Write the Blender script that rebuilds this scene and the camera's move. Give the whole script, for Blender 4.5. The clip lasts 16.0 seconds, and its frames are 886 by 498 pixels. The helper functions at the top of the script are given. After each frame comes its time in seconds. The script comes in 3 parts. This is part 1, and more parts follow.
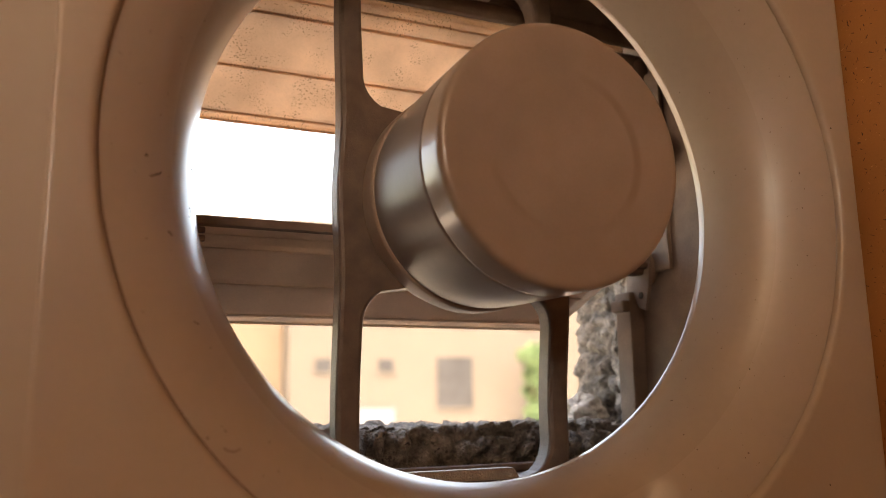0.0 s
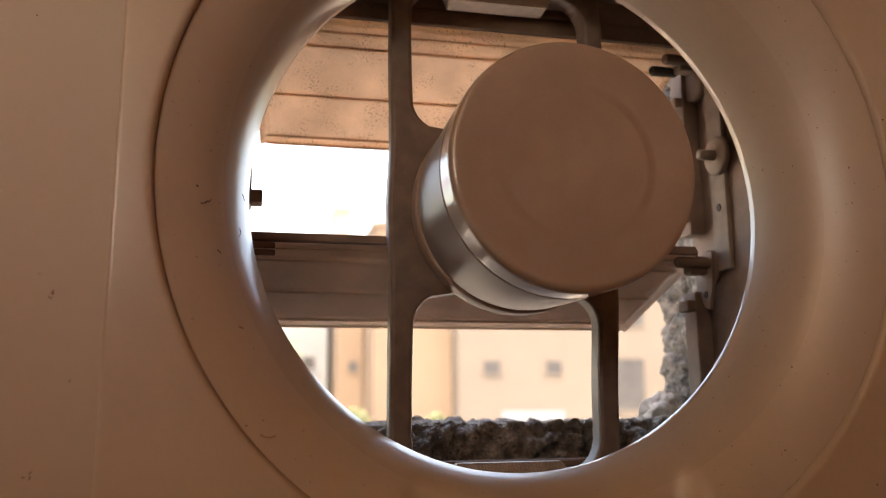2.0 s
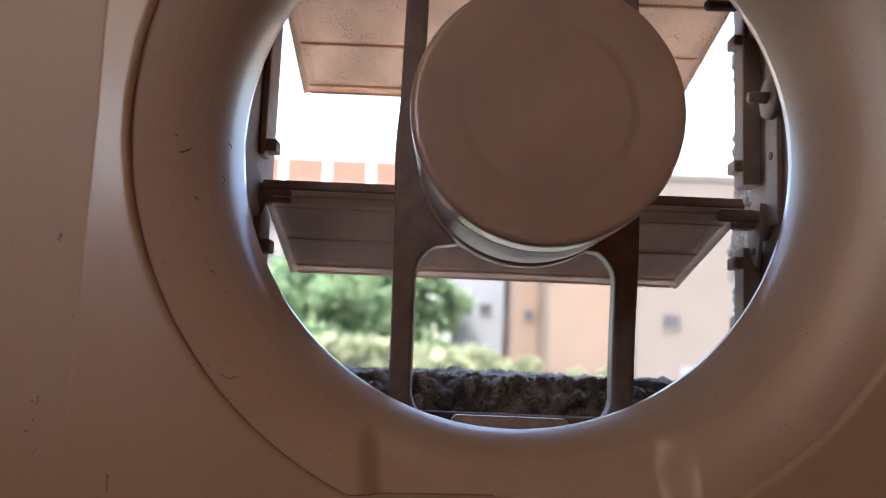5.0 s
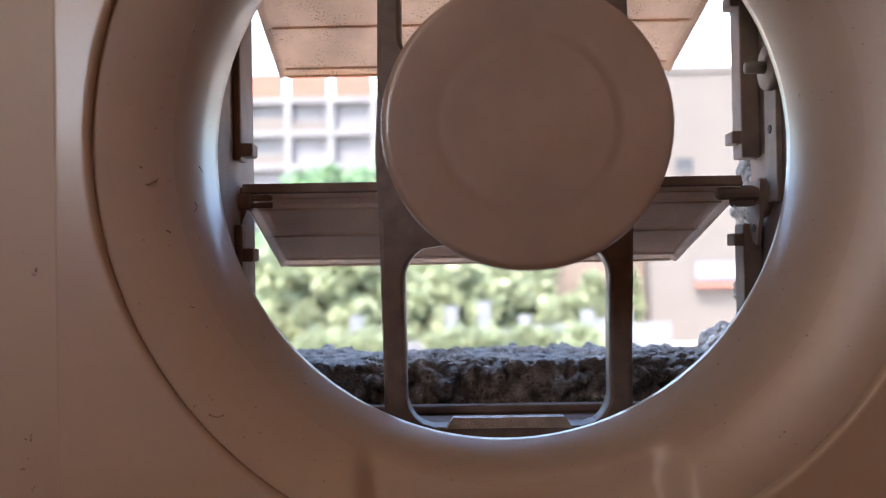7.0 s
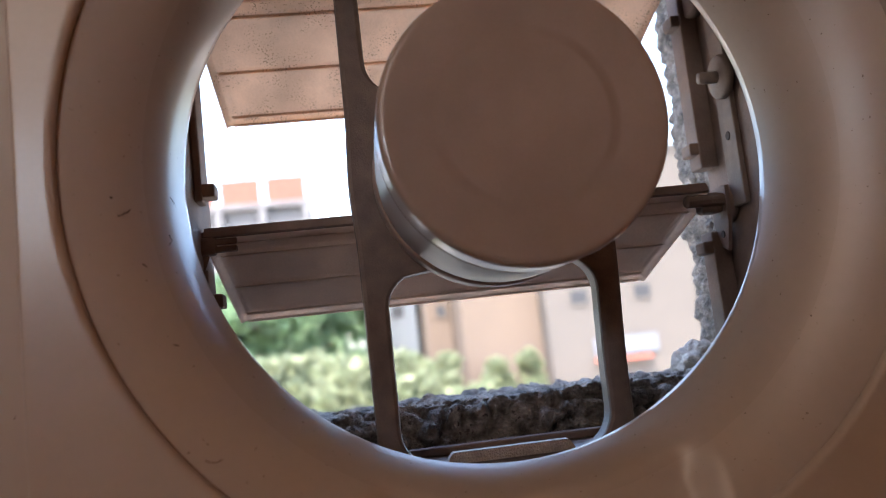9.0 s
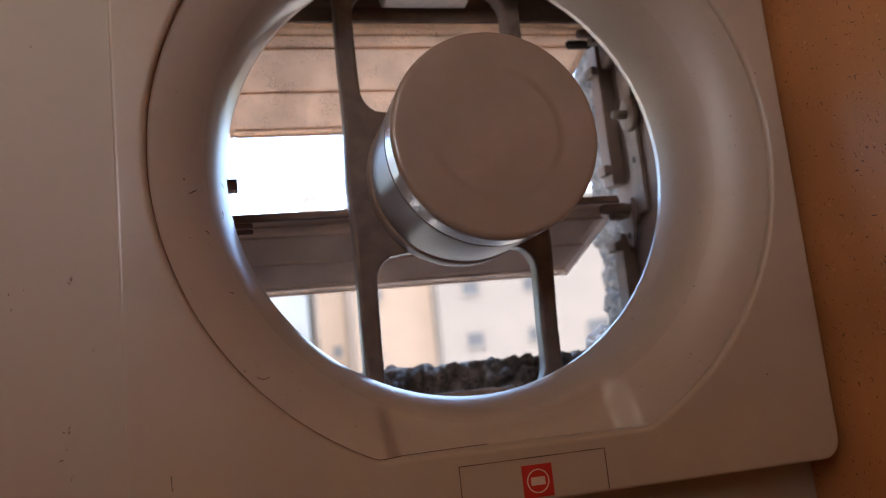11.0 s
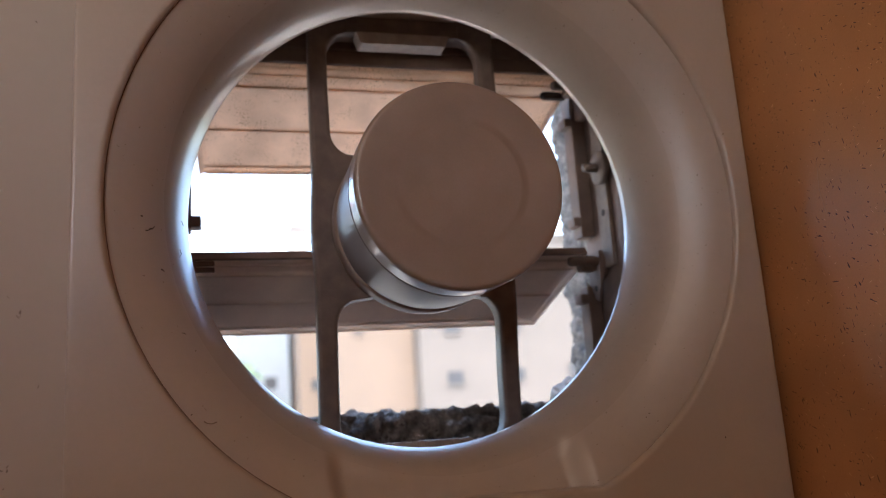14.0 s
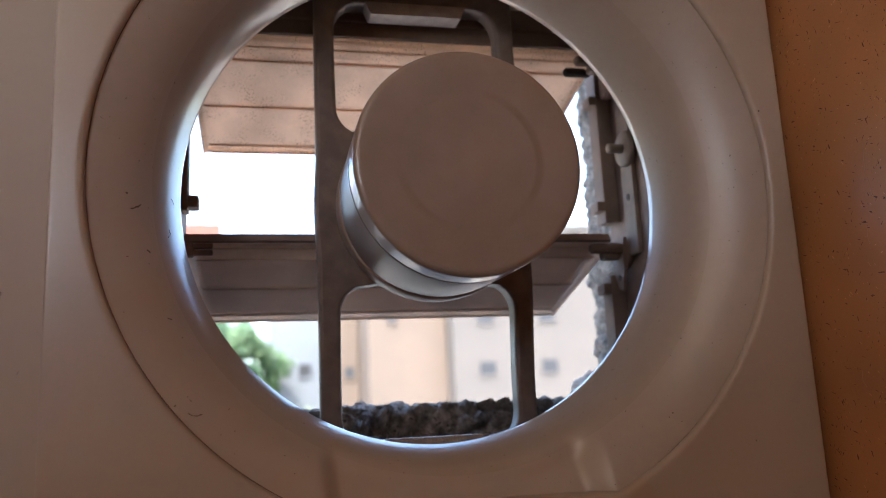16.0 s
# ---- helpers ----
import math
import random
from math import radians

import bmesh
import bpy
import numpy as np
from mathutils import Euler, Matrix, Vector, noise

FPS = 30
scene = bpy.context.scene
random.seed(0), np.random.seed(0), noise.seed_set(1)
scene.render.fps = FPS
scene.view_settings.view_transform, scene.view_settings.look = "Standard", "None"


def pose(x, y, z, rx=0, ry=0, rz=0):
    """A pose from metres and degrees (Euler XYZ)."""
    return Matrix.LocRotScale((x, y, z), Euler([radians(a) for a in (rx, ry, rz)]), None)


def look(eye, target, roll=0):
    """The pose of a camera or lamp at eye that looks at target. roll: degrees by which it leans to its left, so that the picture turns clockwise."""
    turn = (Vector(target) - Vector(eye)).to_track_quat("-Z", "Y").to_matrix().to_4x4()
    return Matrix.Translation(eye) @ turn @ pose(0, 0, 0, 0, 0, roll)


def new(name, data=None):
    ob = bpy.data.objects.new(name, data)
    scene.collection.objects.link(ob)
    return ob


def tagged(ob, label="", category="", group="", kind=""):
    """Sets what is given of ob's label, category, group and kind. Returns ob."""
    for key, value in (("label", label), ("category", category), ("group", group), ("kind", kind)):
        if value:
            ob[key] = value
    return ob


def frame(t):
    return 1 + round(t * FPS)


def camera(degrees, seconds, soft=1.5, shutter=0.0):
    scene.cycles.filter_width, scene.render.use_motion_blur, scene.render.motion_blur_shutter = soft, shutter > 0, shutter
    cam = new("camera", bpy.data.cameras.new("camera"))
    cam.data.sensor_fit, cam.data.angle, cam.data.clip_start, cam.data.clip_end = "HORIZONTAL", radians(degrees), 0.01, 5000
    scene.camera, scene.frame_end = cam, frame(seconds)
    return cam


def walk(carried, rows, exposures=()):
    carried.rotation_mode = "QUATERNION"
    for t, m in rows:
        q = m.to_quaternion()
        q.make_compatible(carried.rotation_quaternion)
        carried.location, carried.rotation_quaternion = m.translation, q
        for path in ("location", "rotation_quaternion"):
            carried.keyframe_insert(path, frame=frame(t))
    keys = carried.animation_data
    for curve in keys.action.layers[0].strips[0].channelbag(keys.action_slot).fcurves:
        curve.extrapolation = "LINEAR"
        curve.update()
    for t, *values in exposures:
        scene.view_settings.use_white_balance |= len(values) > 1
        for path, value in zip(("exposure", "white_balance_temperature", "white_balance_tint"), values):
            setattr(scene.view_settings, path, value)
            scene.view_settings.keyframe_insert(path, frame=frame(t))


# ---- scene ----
cam = camera(56.78, 16.0, soft=0.95)
PATH = [
    (0, pose(-0.1406, -0.2299, -0.0771, 100.46, 0.87, -23.95)),
    (0.5, pose(-0.1369, -0.2371, -0.0760, 100.49, 0.91, -23.56)),
    (1, pose(-0.1315, -0.2439, -0.0738, 100.46, 0.95, -22.13)),
    (1.5, pose(-0.1224, -0.2488, -0.0746, 100.66, 1.26, -19.61)),
    (2, pose(-0.1023, -0.2690, -0.0801, 100.74, 0.50, -12.30)),
    (2.5, pose(-0.0868, -0.2884, -0.0830, 100.63, -0.30, -6.99)),
    (3, pose(-0.0714, -0.2875, -0.0924, 101.36, -0.96, -4.04)),
    (3.5, pose(-0.0532, -0.2826, -0.0954, 101.34, -1.69, -2.16)),
    (4, pose(-0.0403, -0.2823, -0.0944, 101.15, -1.97, -1.01)),
    (4.2, pose(-0.0381, -0.2800, -0.0959, 100.85, -1.80, -0.68)),
    (6.3, pose(-0.0215, -0.2687, -0.0327, 89.70, -3.22, 0.74)),
    (6.5, pose(-0.0219, -0.2704, -0.0314, 89.46, -2.64, 0.64)),
    (7, pose(-0.0204, -0.2637, -0.0392, 90.65, 0.95, 0.90)),
    (7.5, pose(-0.0167, -0.2601, -0.0362, 90.72, 3.56, 1.82)),
    (8, pose(-0.0256, -0.2613, -0.0391, 91.64, 5.01, 1.19)),
    (8.5, pose(-0.0393, -0.2518, -0.0553, 94.34, 5.90, -1.83)),
    (9, pose(-0.0551, -0.2484, -0.0643, 96.92, 6.35, -5.93)),
    (9.2, pose(-0.0607, -0.2476, -0.0682, 98.00, 6.60, -7.30)),
    (11.3, pose(-0.1089, -0.3413, -0.0986, 99.57, 5.80, -14.11)),
    (11.5, pose(-0.1097, -0.3467, -0.0987, 100.13, 5.73, -14.86)),
    (12, pose(-0.1090, -0.3457, -0.0966, 100.94, 5.19, -16.03)),
    (12.5, pose(-0.1062, -0.3407, -0.0950, 101.24, 4.81, -16.53)),
    (13, pose(-0.1025, -0.3350, -0.0944, 101.39, 4.43, -16.14)),
    (13.5, pose(-0.0995, -0.3273, -0.0938, 101.39, 4.07, -15.51)),
    (14, pose(-0.0948, -0.3269, -0.0927, 101.48, 3.75, -14.64)),
    (14.5, pose(-0.0909, -0.3249, -0.0927, 101.46, 3.37, -13.95)),
    (15, pose(-0.0875, -0.3198, -0.0922, 101.29, 2.95, -13.40)),
    (15.5, pose(-0.0817, -0.3123, -0.0923, 101.00, 2.68, -12.97)),
    (16, pose(-0.0777, -0.3048, -0.0910, 100.91, 2.68, -12.42)),
]
EXPOSURES = [
    (0.0, 3.18, 10590, 15),
    (1.5, 3.14, 9940, 15),
    (2.5, 2.95, 8500, 16),
    (3.5, 2.81, 7160, 13),
    (4.2, 2.81, 6850, 12),
    (6.3, 3.06, 6330, 11),
    (8.0, 3.10, 6220, 10),
    (9.0, 2.93, 6330, 10),
    (12.0, 3.02, 6320, 10),
    (16.0, 3.00, 6060, 7),
]
walk(cam, PATH, EXPOSURES)
cam.data.dof.use_dof = True
cam.data.dof.focus_distance = 0.325
cam.data.dof.aperture_fstop = 10.0

# ---- world, sun and the light of the room ----
SUN_ELEV, SUN_AZ = 58.0, 205.0
world = bpy.data.worlds.new("sky")
scene.world = world
world.use_nodes = True
sky = world.node_tree.nodes.new("ShaderNodeTexSky")
sky.sky_type = "NISHITA"
sky.sun_disc = False
sky.sun_elevation = radians(SUN_ELEV)
sky.sun_rotation = radians(SUN_AZ)
sky.dust_density = 2.5
bg = world.node_tree.nodes["Background"]
world.node_tree.links.new(sky.outputs[0], bg.inputs[0])
bg.inputs[1].default_value = 0.185

sun_dir = Vector((math.sin(radians(SUN_AZ)) * math.cos(radians(SUN_ELEV)), math.cos(radians(SUN_AZ)) * math.cos(radians(SUN_ELEV)), math.sin(radians(SUN_ELEV))))
sun_data = bpy.data.lights.new("sun", "SUN")
sun_data.energy, sun_data.angle, sun_data.color = 1.15, radians(0.5), (1.0, 0.94, 0.84)
sun_ob = new("sun", sun_data)
sun_ob.matrix_world = look(sun_dir * 40, (0, 0, 0))

# warm lamp added in an assumed opening of the unseen south wall
lamp_data = bpy.data.lights.new("added_room_light", "AREA")
lamp_data.shape, lamp_data.size, lamp_data.size_y = "RECTANGLE", 0.44, 0.9
lamp_data.energy, lamp_data.color = 0.405, (1.0, 0.745, 0.57)
lamp_ob = new("added_room_light", lamp_data)
lamp_ob.matrix_world = look((-0.61, -1.02, 0.6), (-0.61, 0, 0.6))


# ---- materials ----
def mat(name, col, rough=0.5, metal=0.0, var=0.15, scale=30.0, bump=0.1, bscale=300.0, coat=0.0, spots=0.0, spot_scale=150.0, spot_col=(0.05, 0.035, 0.02), island=False, rand=0.0, bdist=0.001, patchy=False):
    m = bpy.data.materials.new(name)
    m.use_nodes = True
    nt = m.node_tree
    N, Lk = nt.nodes, nt.links
    b = N["Principled BSDF"]
    b.inputs["Metallic"].default_value = metal
    b.inputs["Coat Weight"].default_value = coat
    b.inputs["Coat Roughness"].default_value = 0.15
    tc = N.new("ShaderNodeTexCoord")
    n1 = N.new("ShaderNodeTexNoise")
    n1.inputs["Scale"].default_value, n1.inputs["Detail"].default_value = scale, 6
    n2 = N.new("ShaderNodeTexNoise")
    n2.inputs["Scale"].default_value, n2.inputs["Detail"].default_value = bscale, 4
    for n in (n1, n2):
        Lk.new(tc.outputs["Object"], n.inputs["Vector"])
    ramp = N.new("ShaderNodeValToRGB")
    ramp.color_ramp.elements[0].position, ramp.color_ramp.elements[1].position = 0.3, 0.7
    ramp.color_ramp.elements[0].color = (*[max(0, c * (1 - var)) for c in col], 1)
    ramp.color_ramp.elements[1].color = (*[min(1, c * (1 + var * 0.6)) for c in col], 1)
    Lk.new(n1.outputs[0], ramp.inputs[0])
    colour = ramp.outputs[0]
    fine = N.new("ShaderNodeMix")
    fine.data_type, fine.blend_type = "RGBA", "MULTIPLY"
    fine.inputs[0].default_value = var * 0.8
    Lk.new(colour, fine.inputs[6])
    Lk.new(n2.outputs[0], fine.inputs[7])
    colour = fine.outputs[2]
    if spots:
        vo = N.new("ShaderNodeTexNoise")
        vo.inputs["Scale"].default_value, vo.inputs["Detail"].default_value = spot_scale, 3
        Lk.new(tc.outputs["Object"], vo.inputs["Vector"])
        r2 = N.new("ShaderNodeValToRGB")
        r2.color_ramp.elements[0].position, r2.color_ramp.elements[1].position = 0.72 - spots, 0.76 - spots
        Lk.new(vo.outputs[0], r2.inputs[0])
        mx = N.new("ShaderNodeMix")
        mx.data_type = "RGBA"
        if patchy:
            pn = N.new("ShaderNodeTexNoise")
            pn.inputs["Scale"].default_value, pn.inputs["Detail"].default_value = spot_scale / 14, 3
            Lk.new(tc.outputs["Object"], pn.inputs["Vector"])
            pr = N.new("ShaderNodeMapRange")
            pr.inputs[1].default_value, pr.inputs[2].default_value = 0.46, 0.62
            Lk.new(pn.outputs[0], pr.inputs[0])
            pm = N.new("ShaderNodeMath")
            pm.operation = "MULTIPLY"
            Lk.new(r2.outputs[0], pm.inputs[0])
            Lk.new(pr.outputs[0], pm.inputs[1])
            Lk.new(pm.outputs[0], mx.inputs[0])
        else:
            Lk.new(r2.outputs[0], mx.inputs[0])
        Lk.new(colour, mx.inputs[6])
        mx.inputs[7].default_value = (*spot_col, 1)
        colour = mx.outputs[2]
    if rand or island:
        if island:
            src = N.new("ShaderNodeNewGeometry").outputs["Random Per Island"]
        else:
            src = N.new("ShaderNodeObjectInfo").outputs["Random"]
        hv = N.new("ShaderNodeHueSaturation")
        mr = N.new("ShaderNodeMapRange")
        mr.inputs[3].default_value, mr.inputs[4].default_value = 1 - (rand or 0.3), 1 + (rand or 0.3)
        Lk.new(src, mr.inputs[0])
        Lk.new(mr.outputs[0], hv.inputs["Value"])
        Lk.new(colour, hv.inputs["Color"])
        colour = hv.outputs[0]
    Lk.new(colour, b.inputs["Base Color"])
    rr = N.new("ShaderNodeMapRange")
    rr.inputs[3].default_value, rr.inputs[4].default_value = max(0.03, rough * 0.8), min(1, rough * 1.25)
    Lk.new(n1.outputs[0], rr.inputs[0])
    Lk.new(rr.outputs[0], b.inputs["Roughness"])
    if bump:
        bp = N.new("ShaderNodeBump")
        bp.inputs["Strength"].default_value, bp.inputs["Distance"].default_value = bump, bdist
        Lk.new(n2.outputs[0], bp.inputs["Height"])
        Lk.new(bp.outputs[0], b.inputs["Normal"])
    return m


M_PANEL = mat("cream_plastic", (0.485, 0.397, 0.322), 0.30, var=0.09, scale=14, bump=0.03, bscale=500, spots=0.0, coat=0.25)
M_MOUTH = mat("glossy_cream_plastic", (0.475, 0.397, 0.33), 0.38, var=0.10, scale=12, bump=0.03, bscale=300, coat=0.65, spots=0.006, spot_scale=620, spot_col=(0.16, 0.11, 0.08))
M_MOUTH.node_tree.nodes["Principled BSDF"].inputs["Coat Roughness"].default_value = 0.22
# the throat is worn smoother than the rim
nt = M_MOUTH.node_tree
tc, cut, far, gloss = (nt.nodes.new(k) for k in ("ShaderNodeTexCoord", "ShaderNodeVectorMath", "ShaderNodeVectorMath", "ShaderNodeMapRange"))
cut.operation, far.operation = "MULTIPLY", "LENGTH"
cut.inputs[1].default_value = (1, 0, 1)
gloss.inputs[1].default_value, gloss.inputs[2].default_value = 0.109, 0.122
gloss.inputs[3].default_value, gloss.inputs[4].default_value = 0.14, 0.34
nt.links.new(tc.outputs["Object"], cut.inputs[0])
nt.links.new(cut.outputs[0], far.inputs[0])
nt.links.new(far.outputs["Value"], gloss.inputs[0])
nt.links.new(gloss.outputs[0], nt.nodes["Principled BSDF"].inputs["Coat Roughness"])
M_CAP = mat("cap_plastic", (0.36, 0.28, 0.235), 0.34, var=0.13, scale=38, bump=0.04, bscale=900, coat=0.5)
M_CAP.node_tree.nodes["Principled BSDF"].inputs["Coat Roughness"].default_value = 0.10
# worn ring of dirt on the cap's face
nt = M_CAP.node_tree
tc, shift, cut, far, band, smut, both, mx = (nt.nodes.new(k) for k in ("ShaderNodeTexCoord", "ShaderNodeVectorMath", "ShaderNodeVectorMath", "ShaderNodeVectorMath", "ShaderNodeValToRGB", "ShaderNodeTexNoise", "ShaderNodeMath", "ShaderNodeMix"))
shift.operation, cut.operation, far.operation, both.operation = "SUBTRACT", "MULTIPLY", "LENGTH", "MULTIPLY"
shift.inputs[1].default_value, cut.inputs[1].default_value = (0.0025, 0, 0.0020), (10, 0, 10)
ring = band.color_ramp
ring.elements[0].position, ring.elements[0].color = 0.258, (0, 0, 0, 1)
ring.elements[1].position, ring.elements[1].color = 0.302, (0, 0, 0, 1)
ring.elements.new(0.272).color = (1, 1, 1, 1)
ring.elements.new(0.288).color = (0.8, 0.8, 0.8, 1)
smut.inputs["Scale"].default_value, smut.inputs["Detail"].default_value = 38, 5
mx.data_type = "RGBA"
patch = nt.nodes.new("ShaderNodeMapRange")
patch.inputs[1].default_value, patch.inputs[2].default_value = 0.42, 0.62
base = nt.nodes["Principled BSDF"].inputs["Base Color"].links[0].from_socket
for a, b in ((tc.outputs["Object"], shift.inputs[0]), (shift.outputs[0], cut.inputs[0]), (cut.outputs[0], far.inputs[0]), (far.outputs["Value"], band.inputs[0]), (tc.outputs["Object"], smut.inputs["Vector"]),
             (band.outputs[0], both.inputs[0]), (smut.outputs[0], patch.inputs[0]), (patch.outputs[0], both.inputs[1]), (both.outputs[0], mx.inputs[0]), (base, mx.inputs[6]), (mx.outputs[2], nt.nodes["Principled BSDF"].inputs["Base Color"])):
    nt.links.new(a, b)
mx.inputs[7].default_value = (0.275, 0.205, 0.168, 1)
M_MOTOR = mat("motor_paint", (0.25, 0.21, 0.20), 0.34, metal=0.0, var=0.12, scale=40, bump=0.03)
M_MOTOR.node_tree.nodes["Principled BSDF"].inputs["Specular IOR Level"].default_value = 0.16
M_SEAT = mat("dull_brown_paint", (0.36, 0.275, 0.235), 0.5, var=0.15, scale=60, bump=0.1, bscale=900)
M_FRAME = mat("dusty_grey_metal", (0.185, 0.132, 0.107), 0.48, metal=0.0, var=0.3, scale=120, bump=0.35, bscale=1500, bdist=0.0004)
M_DARK = mat("brown_black_plastic", (0.215, 0.150, 0.120), 0.8, var=0.3, scale=60, bump=0.2, bscale=900)
M_LOUVER = mat("dusty_louver_plastic", (0.80, 0.585, 0.43), 0.6, var=0.18, scale=45, bump=1.0, bscale=850, bdist=0.0009, spots=0.135, spot_scale=1100, spot_col=(0.36, 0.245, 0.165), patchy=True)
nt = M_LOUVER.node_tree
tl = nt.nodes.new("ShaderNodeBsdfTranslucent")
tl.inputs[0].default_value = (0.97, 0.80, 0.67, 1)
ms = nt.nodes.new("ShaderNodeMixShader")
ms.inputs[0].default_value = 0.78
nt.links.new(nt.nodes["Principled BSDF"].inputs["Base Color"].links[0].from_socket, tl.inputs[0])
nt.links.new(nt.nodes["Principled BSDF"].outputs[0], ms.inputs[1])
nt.links.new(tl.outputs[0], ms.inputs[2])
nt.links.new(ms.outputs[0], nt.nodes["Material Output"].inputs[0])
M_BLADE = mat("louver_plastic", (0.80, 0.655, 0.55), 0.45, var=0.16, scale=28, bump=1.0, bscale=850, bdist=0.0008, coat=0.1)
nt = M_BLADE.node_tree
tl = nt.nodes.new("ShaderNodeBsdfTranslucent")
tl.inputs[0].default_value = (0.97, 0.80, 0.67, 1)
ms = nt.nodes.new("ShaderNodeMixShader")
ms.inputs[0].default_value = 0.6
nt.links.new(nt.nodes["Principled BSDF"].inputs["Base Color"].links[0].from_socket, tl.inputs[0])
nt.links.new(nt.nodes["Principled BSDF"].outputs[0], ms.inputs[1])
nt.links.new(tl.outputs[0], ms.inputs[2])
nt.links.new(ms.outputs[0], nt.nodes["Material Output"].inputs[0])
# for the unseen sheet that cuts skylight through the lower blade
M_SHADE_SHEET = mat("grey_shade_sheet", (0.46, 0.39, 0.33), 0.95, var=0.2, scale=60, bump=0.3, bscale=900)
nt = M_SHADE_SHEET.node_tree
tl = nt.nodes.new("ShaderNodeBsdfTranslucent")
tl.inputs[0].default_value = (0.80, 0.70, 0.62, 1)
ms = nt.nodes.new("ShaderNodeMixShader")
ms.inputs[0].default_value = 0.55
nt.links.new(nt.nodes["Principled BSDF"].outputs[0], ms.inputs[1])
nt.links.new(tl.outputs[0], ms.inputs[2])
nt.links.new(ms.outputs[0], nt.nodes["Material Output"].inputs[0])
M_LINK = mat("galvanised_steel", (0.20, 0.15, 0.12), 0.75, metal=0.0, var=0.25, scale=150, bump=0.3, bscale=1500, bdist=0.0003)
M_TAB = mat("cast_tab", (0.42, 0.345, 0.295), 0.4, var=0.2, scale=200, bump=0.7, bscale=1100, bdist=0.0012)
M_WALL = mat("painted_wall", (0.475, 0.382, 0.310), 0.55, var=0.06, scale=6, bump=0.08, bscale=180, spots=0.0)
M_MDF = mat("fibreboard", (0.60, 0.265, 0.098), 0.42, var=0.2, scale=14, bump=0.3, bscale=1200, bdist=0.0003)
nt = M_MDF.node_tree
bs = nt.nodes["Principled BSDF"]
bs.inputs["Coat Weight"].default_value, bs.inputs["Coat Roughness"].default_value = 0.1, 0.3
colour = bs.inputs["Base Color"].links[0].from_socket
tc = nt.nodes.new("ShaderNodeTexCoord")
for k, (ang, size, lim, fibre) in enumerate(((20, 240, 0.73, (0.08, 0.028, 0.010)), (75, 220, 0.73, (0.10, 0.035, 0.012)), (130, 270, 0.73, (0.07, 0.025, 0.01)), (155, 250, 0.745, (0.80, 0.46, 0.22)), (50, 300, 0.745, (0.74, 0.40, 0.18)))):
    mp = nt.nodes.new("ShaderNodeMapping")
    mp.vector_type = "TEXTURE"
    mp.inputs["Rotation"].default_value = (radians(ang), 0, 0)
    mp.inputs["Location"].default_value = (0, 0.37 * k, 0.21 * k)
    mp.inputs["Scale"].default_value = (1.0, 1.0, 0.22)
    nz = nt.nodes.new("ShaderNodeTexNoise")
    nz.inputs["Scale"].default_value, nz.inputs["Detail"].default_value = size, 1.0
    rp = nt.nodes.new("ShaderNodeMapRange")
    rp.inputs[1].default_value, rp.inputs[2].default_value = lim, lim + 0.03
    mx = nt.nodes.new("ShaderNodeMix")
    mx.data_type = "RGBA"
    nt.links.new(tc.outputs["Object"], mp.inputs[0])
    nt.links.new(mp.outputs[0], nz.inputs["Vector"])
    nt.links.new(nz.outputs[0], rp.inputs[0])
    nt.links.new(rp.outputs[0], mx.inputs[0])
    nt.links.new(colour, mx.inputs[6])
    mx.inputs[7].default_value = (*fibre, 1)
    colour = mx.outputs[2]
nt.links.new(colour, bs.inputs["Base Color"])
M_MDFS = mat("scratched_fibreboard", (0.60, 0.33, 0.16), 0.6, bump=0)
M_CONC = mat("rough_concrete", (0.37, 0.32, 0.28), 0.95, var=0.8, scale=150, bump=1.0, bscale=700, bdist=0.003, spots=0.10, spot_scale=330, spot_col=(0.10, 0.085, 0.075))
M_MORTAR = mat("pale_mortar", (0.62, 0.56, 0.50), 0.95, var=0.3, scale=150, bump=0.9, bscale=600, bdist=0.002)
M_CHIP = mat("wall_chip", (0.26, 0.19, 0.145), 0.8, bump=0)
M_SCUFF = mat("scuff", (0.10, 0.07, 0.052), 0.7, bump=0)
# near-black colour that stands in for shade in gap, holes and slot
M_GAP_SHADE = mat("gap_shade", (0.05, 0.035, 0.028), 0.8, bump=0)
M_BROWN_LINE = mat("brown_line_paint", (0.26, 0.175, 0.13), 0.8, var=0.5, scale=60, bump=0)
M_TOWER = mat("off_white_render", (0.24, 0.21, 0.19), 0.9, var=0.08, scale=0.5, bump=0.1, bscale=6)
M_RED = mat("red_sticker", (0.55, 0.03, 0.02), 0.35, var=0.05, bump=0)
M_PALE = mat("pale_print", (0.75, 0.6, 0.52), 0.4, bump=0)
M_ROOM = mat("room_paint", (0.74, 0.62, 0.50), 0.7, var=0.06, scale=3, bump=0.05)
M_FLOOR = mat("room_floor", (0.55, 0.44, 0.34), 0.5, var=0.1, scale=3, bump=0.05)
M_CREAM = mat("cream_render", (0.150, 0.108, 0.080), 0.9, var=0.08, scale=0.6, bump=0.1, bscale=6)
M_WHITE = mat("pale_render", (0.118, 0.100, 0.087), 0.9, var=0.08, scale=0.5, bump=0.1, bscale=6)
M_GREY = mat("grey_concrete_frame", (0.17, 0.160, 0.160), 0.9, var=0.15, scale=0.6, bump=0.1, bscale=5)
M_BLUE = mat("blue_grey_render", (0.19, 0.205, 0.228), 0.9, var=0.08, scale=0.6, bump=0.1, bscale=5)
M_BRICK = mat("red_brick_parapet", (0.30, 0.095, 0.065), 0.9, var=0.2, scale=2, bump=0.1, bscale=8)
